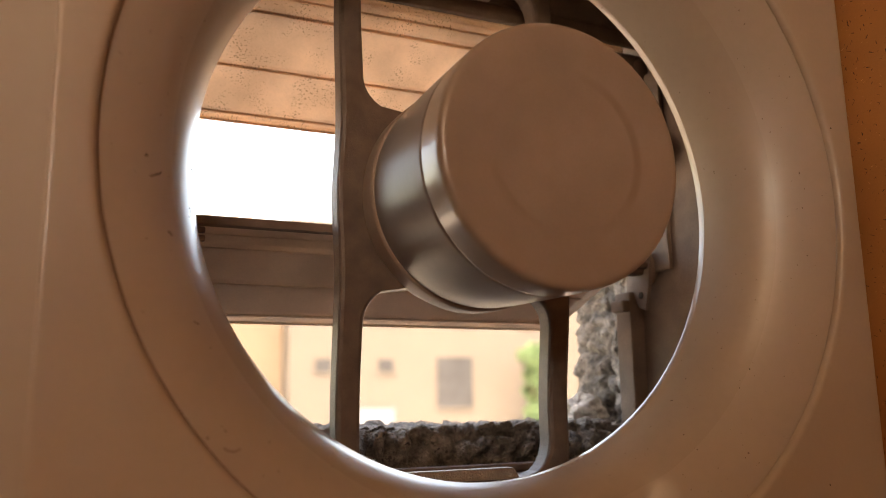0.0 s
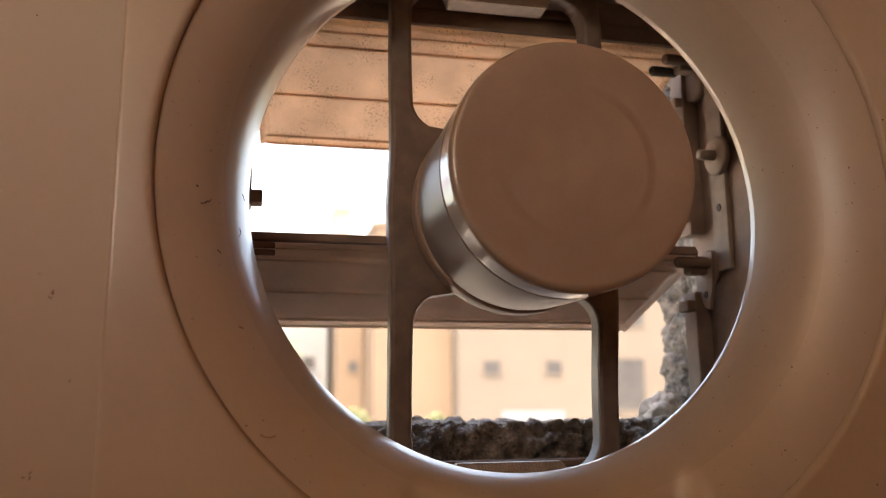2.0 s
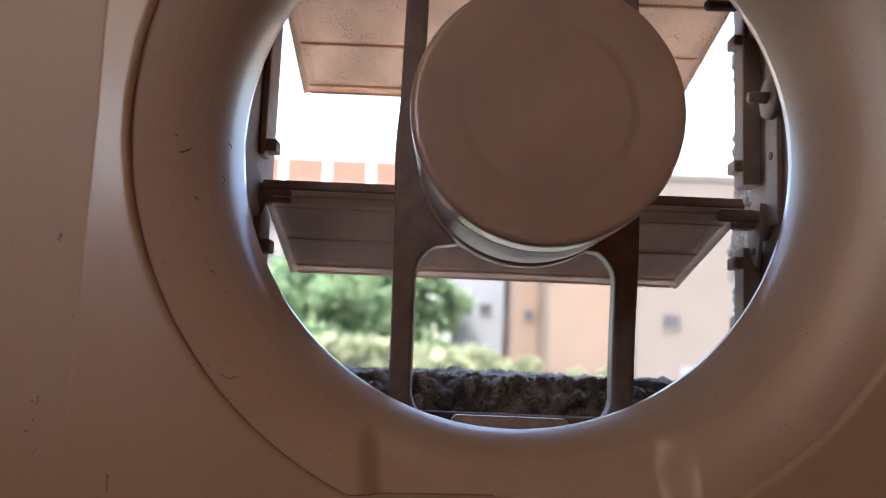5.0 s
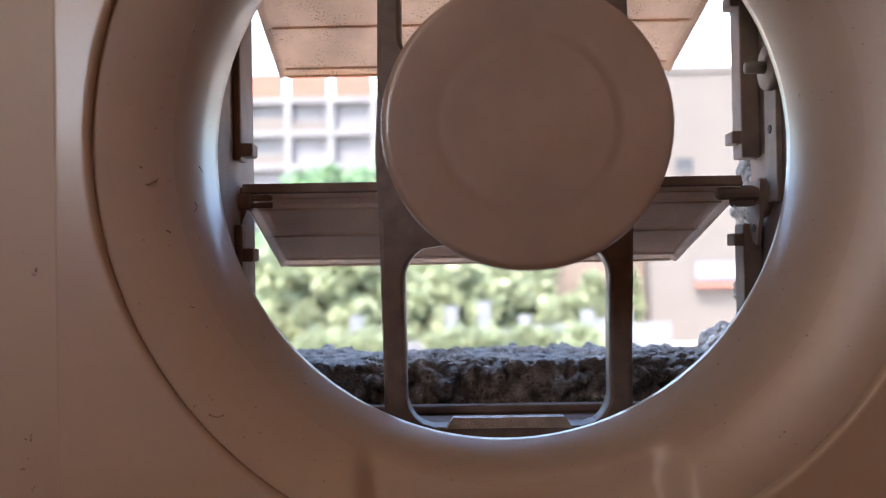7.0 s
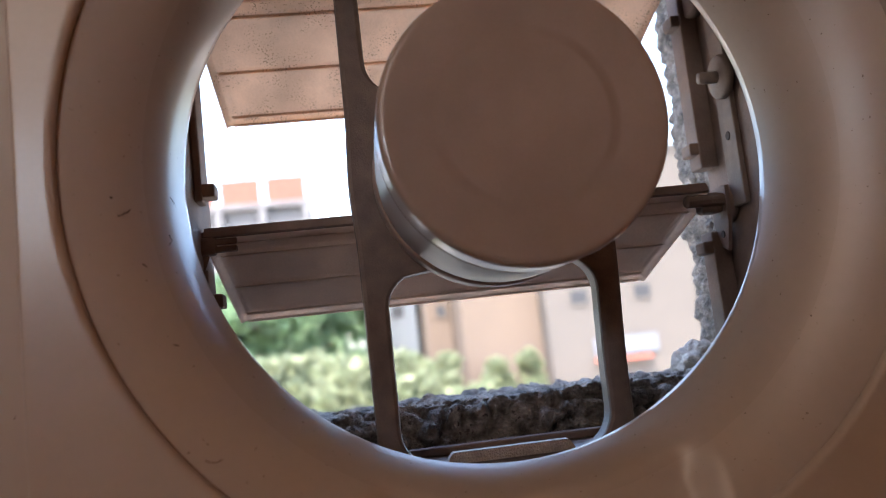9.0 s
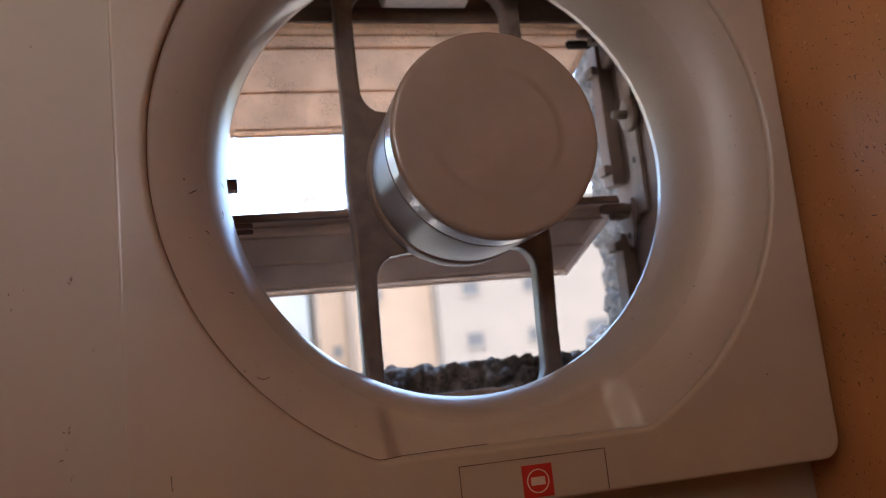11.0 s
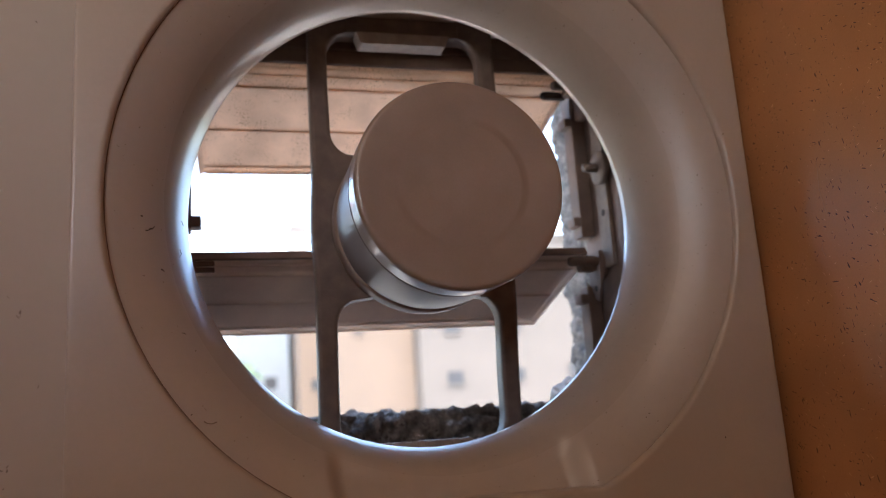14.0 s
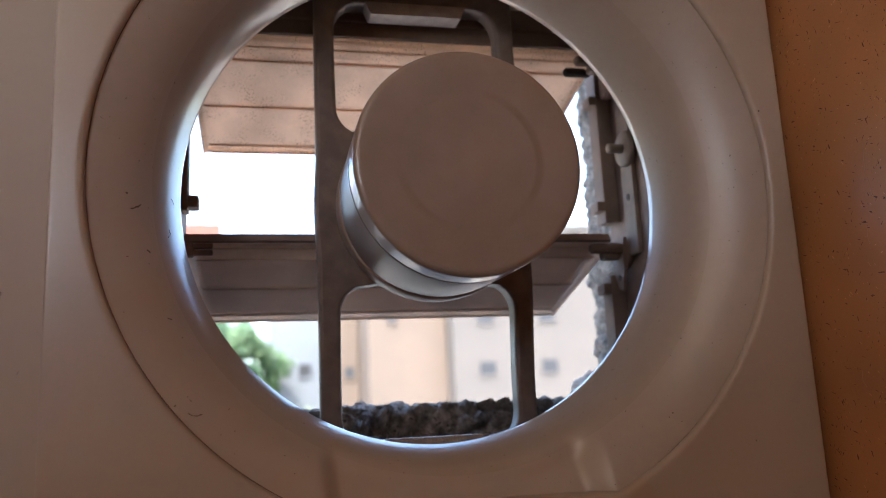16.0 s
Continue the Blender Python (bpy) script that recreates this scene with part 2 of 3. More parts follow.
M_GLASS = mat("dark_window_pane", (0.06, 0.06, 0.065), 0.2, var=0.2, scale=1, bump=0)
M_GLASS.node_tree.nodes["Principled BSDF"].inputs["Specular IOR Level"].default_value = 0.15


def leaf_material(name, col):
    m = mat(name, col, 0.6, var=0.15, scale=0.8, bump=0, island=True, rand=0.35)
    nt = m.node_tree
    tl = nt.nodes.new("ShaderNodeBsdfTranslucent")
    ms = nt.nodes.new("ShaderNodeMixShader")
    ms.inputs[0].default_value = 0.5
    nt.links.new(nt.nodes["Principled BSDF"].inputs["Base Color"].links[0].from_socket, tl.inputs[0])
    nt.links.new(nt.nodes["Principled BSDF"].outputs[0], ms.inputs[1])
    nt.links.new(tl.outputs[0], ms.inputs[2])
    nt.links.new(ms.outputs[0], nt.nodes["Material Output"].inputs[0])
    return m


M_LEAF = leaf_material("yellow_green_leaves", (0.33, 0.36, 0.215))
M_LEAF_DEEP = leaf_material("green_leaves", (0.25, 0.36, 0.20))
M_BARK = mat("bark", (0.16, 0.11, 0.07), 0.9, var=0.3, scale=6, bump=0.4, bscale=20, bdist=0.02)
M_GROUND = mat("pale_dusty_ground", (0.60, 0.53, 0.44), 0.95, var=0.2, scale=0.3, bump=0.1, bscale=4)
M_DARK_STRIP = mat("dark_strip", (0.06, 0.06, 0.06), 0.85, var=0.2, scale=1, bump=0.1, bscale=30)
M_SIGN = mat("pale_sign_board", (0.16, 0.17, 0.195), 0.6, var=0.1, scale=1, bump=0)
M_GWALL = mat("whitewashed_wall", (0.165, 0.165, 0.172), 0.9, var=0.25, scale=1.2, bump=0.1, bscale=6)


# ---- mesh helpers ----
def part(name, bm, material, parent=None, label="", smooth=False):
    me = bpy.data.meshes.new(name)
    bmesh.ops.recalc_face_normals(bm, faces=bm.faces)
    bm.to_mesh(me)
    bm.free()
    me.materials.append(material)
    if smooth:
        for p in me.polygons:
            p.use_smooth = True
    ob = new(name, me)
    if parent:
        ob.parent = parent
    if label:
        ob["label"] = label
    return ob


def thing(name, label, category, at=(0, 0, 0), group="", kind=""):
    ob = new(name)
    ob.location = at
    ob.empty_display_size = 0.02
    return tagged(ob, label, category, group, kind)


def box(x0, x1, y0, y1, z0, z1, bevel=0.0, bm=None, seg=2):
    bm = bm or bmesh.new()
    v = [bm.verts.new(p) for p in ((x0, y0, z0), (x1, y0, z0), (x1, y1, z0), (x0, y1, z0), (x0, y0, z1), (x1, y0, z1), (x1, y1, z1), (x0, y1, z1))]
    fs = [bm.faces.new([v[i] for i in q]) for q in ((0, 1, 5, 4), (1, 2, 6, 5), (2, 3, 7, 6), (3, 0, 4, 7), (4, 5, 6, 7), (3, 2, 1, 0))]
    if bevel:
        es = list({e for f in fs for e in f.edges})
        bmesh.ops.bevel(bm, geom=es, offset=bevel, segments=seg, profile=0.5, affect="EDGES")
    return bm


def lathe(profile, centre=(0, 0), seg=128, bm=None, closed=False):
    """Turns a profile of (radius, y) round an axis along y through (x, z) = centre."""
    bm = bm or bmesh.new()
    rings = []
    for r, y in profile:
        if r < 1e-6:
            rings.append([bm.verts.new((centre[0], y, centre[1]))])
        else:
            rings.append([bm.verts.new((centre[0] + r * math.cos(2 * math.pi * i / seg), y, centre[1] + r * math.sin(2 * math.pi * i / seg))) for i in range(seg)])
    for a, b in zip(rings, rings[1:]):
        for i in range(seg):
            j = (i + 1) % seg
            if len(a) == 1:
                bm.faces.new((a[0], b[i], b[j]))
            elif len(b) == 1:
                bm.faces.new((a[i], a[j], b[0]))
            else:
                bm.faces.new((a[i], a[j], b[j], b[i]))
    return bm


def tube(points, radius, bm=None, seg=10):
    """A round bar along points, closed at its ends."""
    bm = bm or bmesh.new()
    pts = [Vector(p) for p in points]
    rings = []
    for i, p in enumerate(pts):
        d = (pts[min(i + 1, len(pts) - 1)] - pts[max(i - 1, 0)]).normalized()
        u = d.cross(Vector((0.3, 0.5, 0.81))).normalized()
        w = d.cross(u)
        r = radius[i] if isinstance(radius, (list, tuple)) else radius
        rings.append([bm.verts.new(p + r * (math.cos(2 * math.pi * k / seg) * u + math.sin(2 * math.pi * k / seg) * w)) for k in range(seg)])
    for a, b in zip(rings, rings[1:]):
        for i in range(seg):
            j = (i + 1) % seg
            bm.faces.new((a[i], a[j], b[j], b[i]))
    bm.faces.new(rings[0])
    bm.faces.new(rings[-1][::-1])
    return bm


def prism(poly, place, h0, h1):
    bm = bmesh.new()
    a = [bm.verts.new(place(x, s, h0)) for x, s in poly]
    b = [bm.verts.new(place(x, s, h1)) for x, s in poly]
    bm.faces.new(a[::-1])
    bm.faces.new(b)
    for i in range(len(poly)):
        j = (i + 1) % len(poly)
        bm.faces.new((a[i], a[j], b[j], b[i]))
    return bm


def smooth(a, b, x):
    t = min(1.0, max(0.0, (x - a) / (b - a)))
    return t * t * (3 - 2 * t)


# ---- large structure: the wall with the fan, the board beside it, the room ----
WALL_Y = 0.033      # room face of the wall
OUT_Y = 0.20        # outer face of the wall


def wall_with_hole():
    """The wall of the fan: four blocks round a square opening."""
    w = thing("wall_north", "pale painted wall with small chips and specks of dirt", "wall", kind="structure")
    h = 0.118
    part("wall_part", box(-1.6, -0.16, WALL_Y, OUT_Y - 0.03, -1.3, 1.5), M_WALL, w)
    part("wall_part", box(0.16, 0.9, WALL_Y, OUT_Y - 0.03, -1.3, 1.5), M_WALL, w)
    part("wall_part", box(-0.16, -h - 0.004, WALL_Y, 0.105, -1.3, 0.62), M_WALL, w)
    part("wall_part", box(h + 0.01, 0.16, WALL_Y, 0.105, -1.3, 0.62), M_WALL, w)
    part("wall_part", box(-h - 0.004, h + 0.01, WALL_Y, 0.105, 0.118, 0.62), M_WALL, w)
    part("wall_part", box(-0.16, 0.16, WALL_Y, OUT_Y - 0.03, 0.62, 1.5), M_WALL, w)
    part("wall_part", box(-h - 0.004, h + 0.01, WALL_Y, 0.105, -1.3, -0.125), M_WALL, w)
    return w


wall_with_hole()
# unseen outer skin of the house, added to keep the sun off the opening
facade = thing("wall_facade", "unseen outer facade added to keep the sun off the opening", "wall", kind="structure")
part("facade_part", box(-6, -0.16, 0.172, OUT_Y - 0.01, -5, 1.8), M_CONC, facade)
part("facade_part", box(0.16, 6, 0.172, OUT_Y - 0.01, -5, 1.8), M_CONC, facade)
part("facade_part", box(-0.16, 0.16, 0.172, OUT_Y - 0.01, 0.62, 1.8), M_CONC, facade)
part("facade_part", box(-0.16, 0.16, 0.172, OUT_Y - 0.01, -5, -0.13), M_CONC, facade)

mdf = part("wall_east", box(0.1560, 0.1760, -0.999, WALL_Y - 0.0005, -0.9, 1.2, 0.001), M_MDF)
tagged(mdf, "orange-brown bare fibreboard side panel with dark flecks", "wall", kind="structure")
tagged(part("wall_west", box(-0.95, -0.85, -1.1, WALL_Y, -1.3, 1.5), M_ROOM), "plain painted room wall", "wall", kind="structure")
tagged(part("wall_east_far", box(0.9, 1.0, -2.5, OUT_Y - 0.03, -1.3, 1.5), M_ROOM), "plain painted room wall", "wall", kind="structure")
tagged(part("ceiling", box(-1.7, 1.0, -2.5, OUT_Y - 0.03, 1.5, 1.6), M_ROOM), "plain painted ceiling", "ceiling", kind="structure")
tagged(part("floor", box(-1.7, 1.0, -2.5, OUT_Y - 0.03, -1.4, -1.3), M_FLOOR), "plain brown floor", "floor", kind="structure")
# unseen wall, its opening made to hold the added lamp
south = thing("wall_south", "unseen plain painted wall with an opening for the added lamp", "wall", kind="structure")
part("wall_part", box(-0.85, -0.83, -1.1, -1.0, -1.3, 1.5), M_ROOM, south)
part("wall_part", box(-0.39, 0.9, -1.1, -1.0, -1.3, 1.5), M_ROOM, south)
part("wall_part", box(-0.83, -0.39, -1.1, -1.0, -1.3, 0.15), M_ROOM, south)
part("wall_part", box(-0.83, -0.39, -1.1, -1.0, 1.05, 1.5), M_ROOM, south)
# unseen roof slab, added as a sun block
tagged(part("roof", box(-6, 6, -6, OUT_Y - 0.01, 1.8, 2.0), M_CONC), "unseen flat concrete roof added to block the sun", "roof", kind="structure")


# ---- the exhaust fan ----
fan = thing("exhaust_fan", "cream plastic wall exhaust fan with its blades taken off, dusty", "fan", (0, 0, 0))
CX = -0.0007
HALF = 0.150
NOTCH_Z = -0.1262


def rim(a):
    """Outer radius of the round mouth at the angle a: a circle cut by a flat at the bottom."""
    r = 0.139
    s = math.sin(a)
    if s < -0.5:
        r = min(r, NOTCH_Z / s)
    return r


def mouth_depth(r, a):
    s = min(1.0, max(0.0, (0.139 - r) / 0.0328))
    y = 0.0026 + 0.0503 * (1 - math.sqrt(max(0.0, 1 - 0.94 * s * s)) ** 0.92) + 0.0027 * math.sin(math.pi * s)
    x = r * math.cos(a)
    if math.sin(a) < 0:
        k = smooth(-0.0545, -0.0465, x) * (1 - smooth(0.0465, 0.0597, x))
        y += 0.0055 * k * smooth(0.1125, 0.125, r)
    return y


def square_radius(a, half, corner):
    """Distance from the middle to a square with round corners, along the angle a."""
    c, s = abs(math.cos(a)), abs(math.sin(a))
    r = half / max(c, s)
    x, y = r * c, r * s
    k = half - corner
    if x > k and y > k:
        b = k * (c + s)
        r = b + math.sqrt(max(0.0, b * b - 2 * k * k + corner * corner))
    return r


def front_panel():
    bm = bmesh.new()
    seg = 720
    loops = []
    for kind, h, y in (("hole", 0.0, None), ("hole", 0.0001, 0.0019), ("hole", 0.0005, 0.0011), ("hole", 0.0011, 0.0004), ("hole", 0.0018, 0.0001), ("hole", 0.0024, 0.0), ("hole", 0.0032, 0.0), ("sq", 0.1482, 0.0), ("sq", 0.1489, 0.0), ("sq", 0.1495, 0.0002), ("sq", 0.1499, 0.0006), ("sq", 0.1500, 0.0011), ("sq", 0.1500, 0.0018), ("sq", 0.150, 0.0325)):
        ring = []
        for i in range(seg):
            a = 2 * math.pi * (i + 0.5) / seg
            if kind == "hole":
                r = rim(a) + h
                d = mouth_depth(rim(a), a) if y is None else y
                ring.append(bm.verts.new((r * math.cos(a), d, r * math.sin(a))))
            else:
                r = square_radius(a, h, 0.009 - (0.150 - h))
                ring.append(bm.verts.new((CX + r * math.cos(a), y, r * math.sin(a))))
        loops.append(ring)
    for p, q in zip(loops, loops[1:]):
        for i in range(seg):
            j = (i + 1) % seg
            bm.faces.new((p[i], p[j], q[j], q[i]))
    return part("front_panel", bm, M_PANEL, fan, smooth=True)


def bell_mouth():
    bm = bmesh.new()
    seg, n = 1080, 36
    loops = []
    for k in range(n + 1):
        ring = []
        for i in range(seg):
            a = 2 * math.pi * (i + 0.5) / seg
            ro = rim(a)
            r0 = 0.1062
            s = k / n
            # even steps along the curve
            r = r0 + (ro - r0) * math.cos(s * math.pi / 2)
            ring.append(bm.verts.new((r * math.cos(a) - 0.003 * s, mouth_depth(r, a) + 0.0002, r * math.sin(a))))
        loops.append(ring)
    loops.append([bm.verts.new(v.co) for v in loops[-1]])
    for y, r in ((0.0405, 0.1062), (0.0425, 0.1062), (0.0434, 0.1072), (0.043, 0.109)):
        loops.append([bm.verts.new((-0.003 + r * math.cos(2 * math.pi * (i + 0.5) / seg), y, r * math.sin(2 * math.pi * (i + 0.5) / seg))) for i in range(seg)])
    for k, (p, q) in enumerate(zip(loops, loops[1:])):
        if k == n:
            continue
        for i in range(seg):
            j = (i + 1) % seg
            bm.faces.new((p[i], p[j], q[j], q[i]))
    return part("bell_mouth", bm, M_MOUTH, fan, "glossy cream funnel-shaped mouth", smooth=True)


def mouth_seam():
    bm = bmesh.new()
    seg = 360
    loops = [[], []]
    for i in range(seg):
        a = 2 * math.pi * (i + 0.5) / seg
        for k, e in enumerate((0.0004, 0.0)):
            r = rim(a) - e
            loops[k].append(bm.verts.new((r * math.cos(a), mouth_depth(r, a) + 0.0002 - 0.0004, r * math.sin(a))))
    p, q = loops
    # left half only: brown line painted for the shade of the step
    for i in range(95, 265):
        bm.faces.new((p[i], p[i + 1], q[i + 1], q[i]))
    loose = [v for v in bm.verts if not v.link_faces]
    bmesh.ops.delete(bm, geom=loose, context="VERTS")
    return part("mouth_seam", bm, M_BROWN_LINE, fan, "thin brown line painted as shade of the mouth's left step", smooth=True)


front_panel()
bell_mouth()
mouth_seam()
MC = (0.0025, 0.0020)
part("motor_cap", lathe([(0, -0.01100), (0.0059, -0.01100), (0.0084, -0.01092), (0.0222, -0.01092), (0.0256, -0.01100), (0.0268, -0.01084), (0.0284, -0.01082), (0.0298, -0.0110), (0.0425, -0.0110), (0.0434, -0.01095), (0.0443, -0.0107), (0.0450, -0.0102), (0.0454, -0.0095), (0.0456, -0.0086), (0.0456, -0.0070), (0.0456, -0.0030), (0.0456, 0.0034), (0.0456, 0.0039), (0.0454, 0.0043), (0.0451, 0.0044), (0.0434, 0.0044)], MC), M_CAP, fan, "dull brownish-cream round cap", smooth=True)
# dark ring: the gap's shade as colour
part("motor_seam", lathe([(0.0440, 0.003), (0.0440, 0.0060)], MC), M_GAP_SHADE, fan, "dark ring painted as shade of the gap behind the cap", smooth=True)
part("motor_body", lathe([(0.0424, 0.0049), (0.0451, 0.0049), (0.0454, 0.0051), (0.0456, 0.0055), (0.0456, 0.0064), (0.0455, 0.012), (0.0454, 0.020), (0.0452, 0.030), (0.0449, 0.040), (0.0447, 0.048), (0.0444, 0.052), (0.0437, 0.0560), (0.0420, 0.059), (0.0390, 0.060), (0.0, 0.060)], MC), M_MOTOR, fan, "glossy silver-grey motor drum", smooth=True)
part("motor_seat", lathe([(0.0430, 0.0538), (0.0444, 0.0540), (0.0451, 0.0546), (0.0453, 0.0556), (0.0453, 0.0640), (0.0425, 0.0735)], MC, 96), M_SEAT, fan, "dull brown ring round the motor's seat", smooth=True)
part("motor_back", lathe([(0.0, 0.0575), (0.0425, 0.0575), (0.0425, 0.074), (0.039, 0.084), (0.0, 0.086)], MC, 64), M_FRAME, fan, "dark cast housing behind the motor", smooth=True)


def bracket_side(sx):
    """One upright of the bracket, which widens into the motor's seat."""
    bm = bmesh.new()
    rows = []
    n = 120
    for i in range(n + 1):
        z = -0.118 + 0.236 * i / n
        d = abs(z - MC[1])
        outer = 0.0505 + 0.0006 * math.cos(z / 0.115 * math.pi / 2) + 0.0012 * smooth(0.03, 0.0, d)
        if d > 0.0495:
            inner = 0.0412
        elif d > 0.0355:
            u = (0.0495 - d) / 0.014
            inner = 0.0412 - 0.0145 * (1 - math.sqrt(max(0.0, 1 - u * u)))
        else:
            inner = 0.020
        top = abs(z) - 0.094
        if top > 0:
            u = min(1.0, top / 0.014)
            inner -= 0.012 * (1 - math.sqrt(1 - u * u))
        rows.append((inner, outer, z))
    v = []
    for inner, outer, z in rows:
        cut = 0.0018
        bow = -0.005 * smooth(0.085, 0.030, abs(z - MC[1]))
        v.append([bm.verts.new((sx * x, y + bow, z)) for x, y in ((outer - cut, 0.0700), (outer - cut * 0.3, 0.0706), (outer, 0.0718), (outer, 0.0790), (inner, 0.0790), (inner, 0.0718), (inner + cut * 0.3, 0.0706), (inner + cut, 0.0700))])
    for a, b in zip(v, v[1:]):
        for k in range(8):
            bm.faces.new((a[k], a[(k + 1) % 8], b[(k + 1) % 8], b[k]))
    bm.faces.new(v[0])
    bm.faces.new(v[-1][::-1])
    return part("bracket_upright", bm, M_FRAME, fan, "dark dusty cast upright")


for sx in (-1, 1):
    bracket_side(sx)
for sz in (-1, 1):
    z0, z1 = sorted((sz * 0.108, sz * 0.1178))
    part("bracket_crossbar", box(-0.0405, 0.0405, 0.0703, 0.0822, z0, z1, 0.0008), M_FRAME, fan, "dark cast crossbar")
    bm = bmesh.new()
    zi, zo = (0.1020, 0.1083) if sz > 0 else (-0.1040, -0.1084)
    pts = [(-0.0255, zo), (-0.0235, zi + sz * 0.001), (-0.0225, zi), (0.0225, zi), (0.0235, zi + sz * 0.001), (0.0255, zo)]
    f = [bm.verts.new((x, 0.0690, z)) for x, z in pts]
    g = [bm.verts.new((x, 0.0795 if sz > 0 else 0.0740, z)) for x, z in pts]
    bm.faces.new(f)
    bm.faces.new(g[::-1])
    for i in range(6):
        bm.faces.new((f[i], f[(i + 1) % 6], g[(i + 1) % 6], g[i]))
    part("bracket_tab", bm, M_TAB, fan, "pale rough cast tab")

# sticker, embossed label field and the marks of use
part("label_field", box(-0.0264, 0.0360, -0.00022, 0.001, -0.1326, -0.1322), M_BROWN_LINE, fan, "thin embossed line")
part("label_field", box(-0.0268, -0.0264, -0.00022, 0.001, -0.1490, -0.1322), M_BROWN_LINE, fan, "thin embossed line")
part("label_field", box(0.0360, 0.0364, -0.00022, 0.001, -0.1490, -0.1322), M_BROWN_LINE, fan, "thin embossed line")
sticker = part("sticker", box(-0.0008, 0.0120, -0.0005, 0.001, -0.1482, -0.1353), M_RED, fan, "small square red sticker")
part("sticker_ring", lathe([(0.0048, -0.0005), (0.0048, -0.0008), (0.0043, -0.0008), (0.0043, -0.0005)], (0.0056, -0.1418), 40), M_PALE, sticker, "pale printed ring")
part("sticker_bar", box(0.0026, 0.0086, -0.0008, -0.0004, -0.1434, -0.1402), M_PALE, sticker, "pale printed block")


def on_bell(x, z):
    return (x - 0.0012, mouth_depth(math.hypot(x, z), math.atan2(z, x)) - 0.0001, z)


def scuff(points, radius, where=on_bell):
    """A fine dark scratch along points."""
    rng = random.Random(len(points) * 7 + int(abs(points[0][0]) * 1e5))
    path = []
    for (x0, z0), (x1, z1) in zip(points, points[1:]):
        for k in range(5):
            u = k / 5
            path.append(where(x0 + (x1 - x0) * u + rng.uniform(-1, 1) * 0.00014, z0 + (z1 - z0) * u + rng.uniform(-1, 1) * 0.00014))
    path.append(where(*points[-1]))
    return tube(path, [radius * rng.uniform(0.4, 1.3) for _ in path], seg=6)


for pts, rad in (([(-0.1232, -0.0128), (-0.1216, -0.0124), (-0.1214, -0.0118), (-0.1206, -0.0116), (-0.1198, -0.0106)], 0.00024), ([(-0.1246, -0.0068), (-0.1242, -0.0073)], 0.0004),
                 ([(-0.1172, -0.0280), (-0.1160, -0.0292)], 0.0002), ([(-0.1010, -0.0888), (-0.0998, -0.0899), (-0.0980, -0.0901), (-0.0962, -0.0895)], 0.00022),
                 
                 ([(-0.1092, -0.0540), (-0.1078, -0.0545)], 0.00016), ([(-0.1030, -0.0975), (-0.1026, -0.0978)], 0.0003),
                 ([(0.0983, -0.0670), (0.0986, -0.0673)], 0.0004), ([(-0.1105, -0.0180), (-0.1098, -0.0200), (-0.1105, -0.0215)], 0.00014),
                 ([(-0.1100, -0.0050), (-0.1092, -0.0070)], 0.00014), ([(0.0700, -0.0960), (0.0705, -0.0962)], 0.0003)):
    part("scuff", scuff(pts, rad), M_CHIP if rad == 0.00022 else M_SCUFF, fan, "fine dark scratch")


def on_panel(x, z):
    return (x, -0.00005, z)


for pts, rad in (([(-0.1355, -0.1220), (-0.1352, -0.1275)], 0.00022), ([(0.138, 0.031), (0.1383, 0.0305)], 0.0003), ([(0.118, -0.110), (0.1184, -0.1102)], 0.0003)):
    part("scuff", scuff(pts, rad, on_panel), M_SCUFF, fan, "fine dark scratch")

wall_n = bpy.data.objects["wall_north"]
rng = random.Random(9)
WALL_MARKS = [(-0.1733, -0.0418, 4), (-0.1720, -0.0400, 2), (-0.1964, -0.0525, 2), (-0.1909, -0.0446, 2), (-0.1651, -0.0694, 2), (-0.1769, -0.1021, 3), (-0.1778, -0.1134, 3), (-0.1762, -0.1192, 3), (-0.2074, -0.0402, 3), (-0.1973, -0.0436, 2), (-0.1768, -0.1007, 2), (-0.1784, -0.0340, 2), (-0.1781, -0.1085, 2), (-0.186, 0.062, 2), (-0.170, 0.085, 1), (-0.205, 0.03, 2)]
for x, z, n in WALL_MARKS:
    for _ in range(max(1, n - 1)):
        a, b = x + rng.uniform(-1, 1) * 0.0016, z + rng.uniform(-1, 1) * 0.0018
        part("chip", scuff([(a, b), (a + rng.uniform(-1, 1) * 0.0009, b - rng.uniform(0.0003, 0.0014))], rng.uniform(0.00012, 0.0004), lambda u, w: (u, WALL_Y - 0.00005, w)), M_CHIP, wall_n, "small dark chip")
for y, z, d in ((-0.038, 0.004, 0.022), (-0.034, -0.030, 0.007), (-0.062, 0.010, 0.009), (-0.020, -0.085, 0.006)):
    part("scratch", scuff([(y, z), (y + 0.001, z - d / 2), (y - 0.001, z - d)], 0.00016, lambda u, w: (0.15596, u, w)), M_MDFS, mdf, "fine pale scratch")

# ---- the shutter behind the fan ----
shutter = thing("louver_shutter", "dusty open louver shutter behind the fan", "shutter", (0, 0.1, 0))
bm = box(-0.1175, -0.1125, 0.047, 0.112, -0.1175, 0.1175, 0.001)
part("side_plate", bm, M_DARK, shutter, "dark brown side plate").location = (0, -0.1, 0)


def sput(name, bm, material, label="", smooth=False, parent=None):
    ob = part(name, bm, material, parent or shutter, label, smooth)
    if not parent:
        ob.location = (0, -0.1, 0)
    return ob


sput("side_plate", box(0.1145, 0.1195, 0.047, 0.112, -0.1175, 0.1175, 0.001), M_DARK, "dark brown side plate")
sput("top_lip", box(-0.1124, 0.1144, 0.0838, 0.0866, 0.0960, 0.1043, 0.0008), M_DARK, "dark brown upper lip")
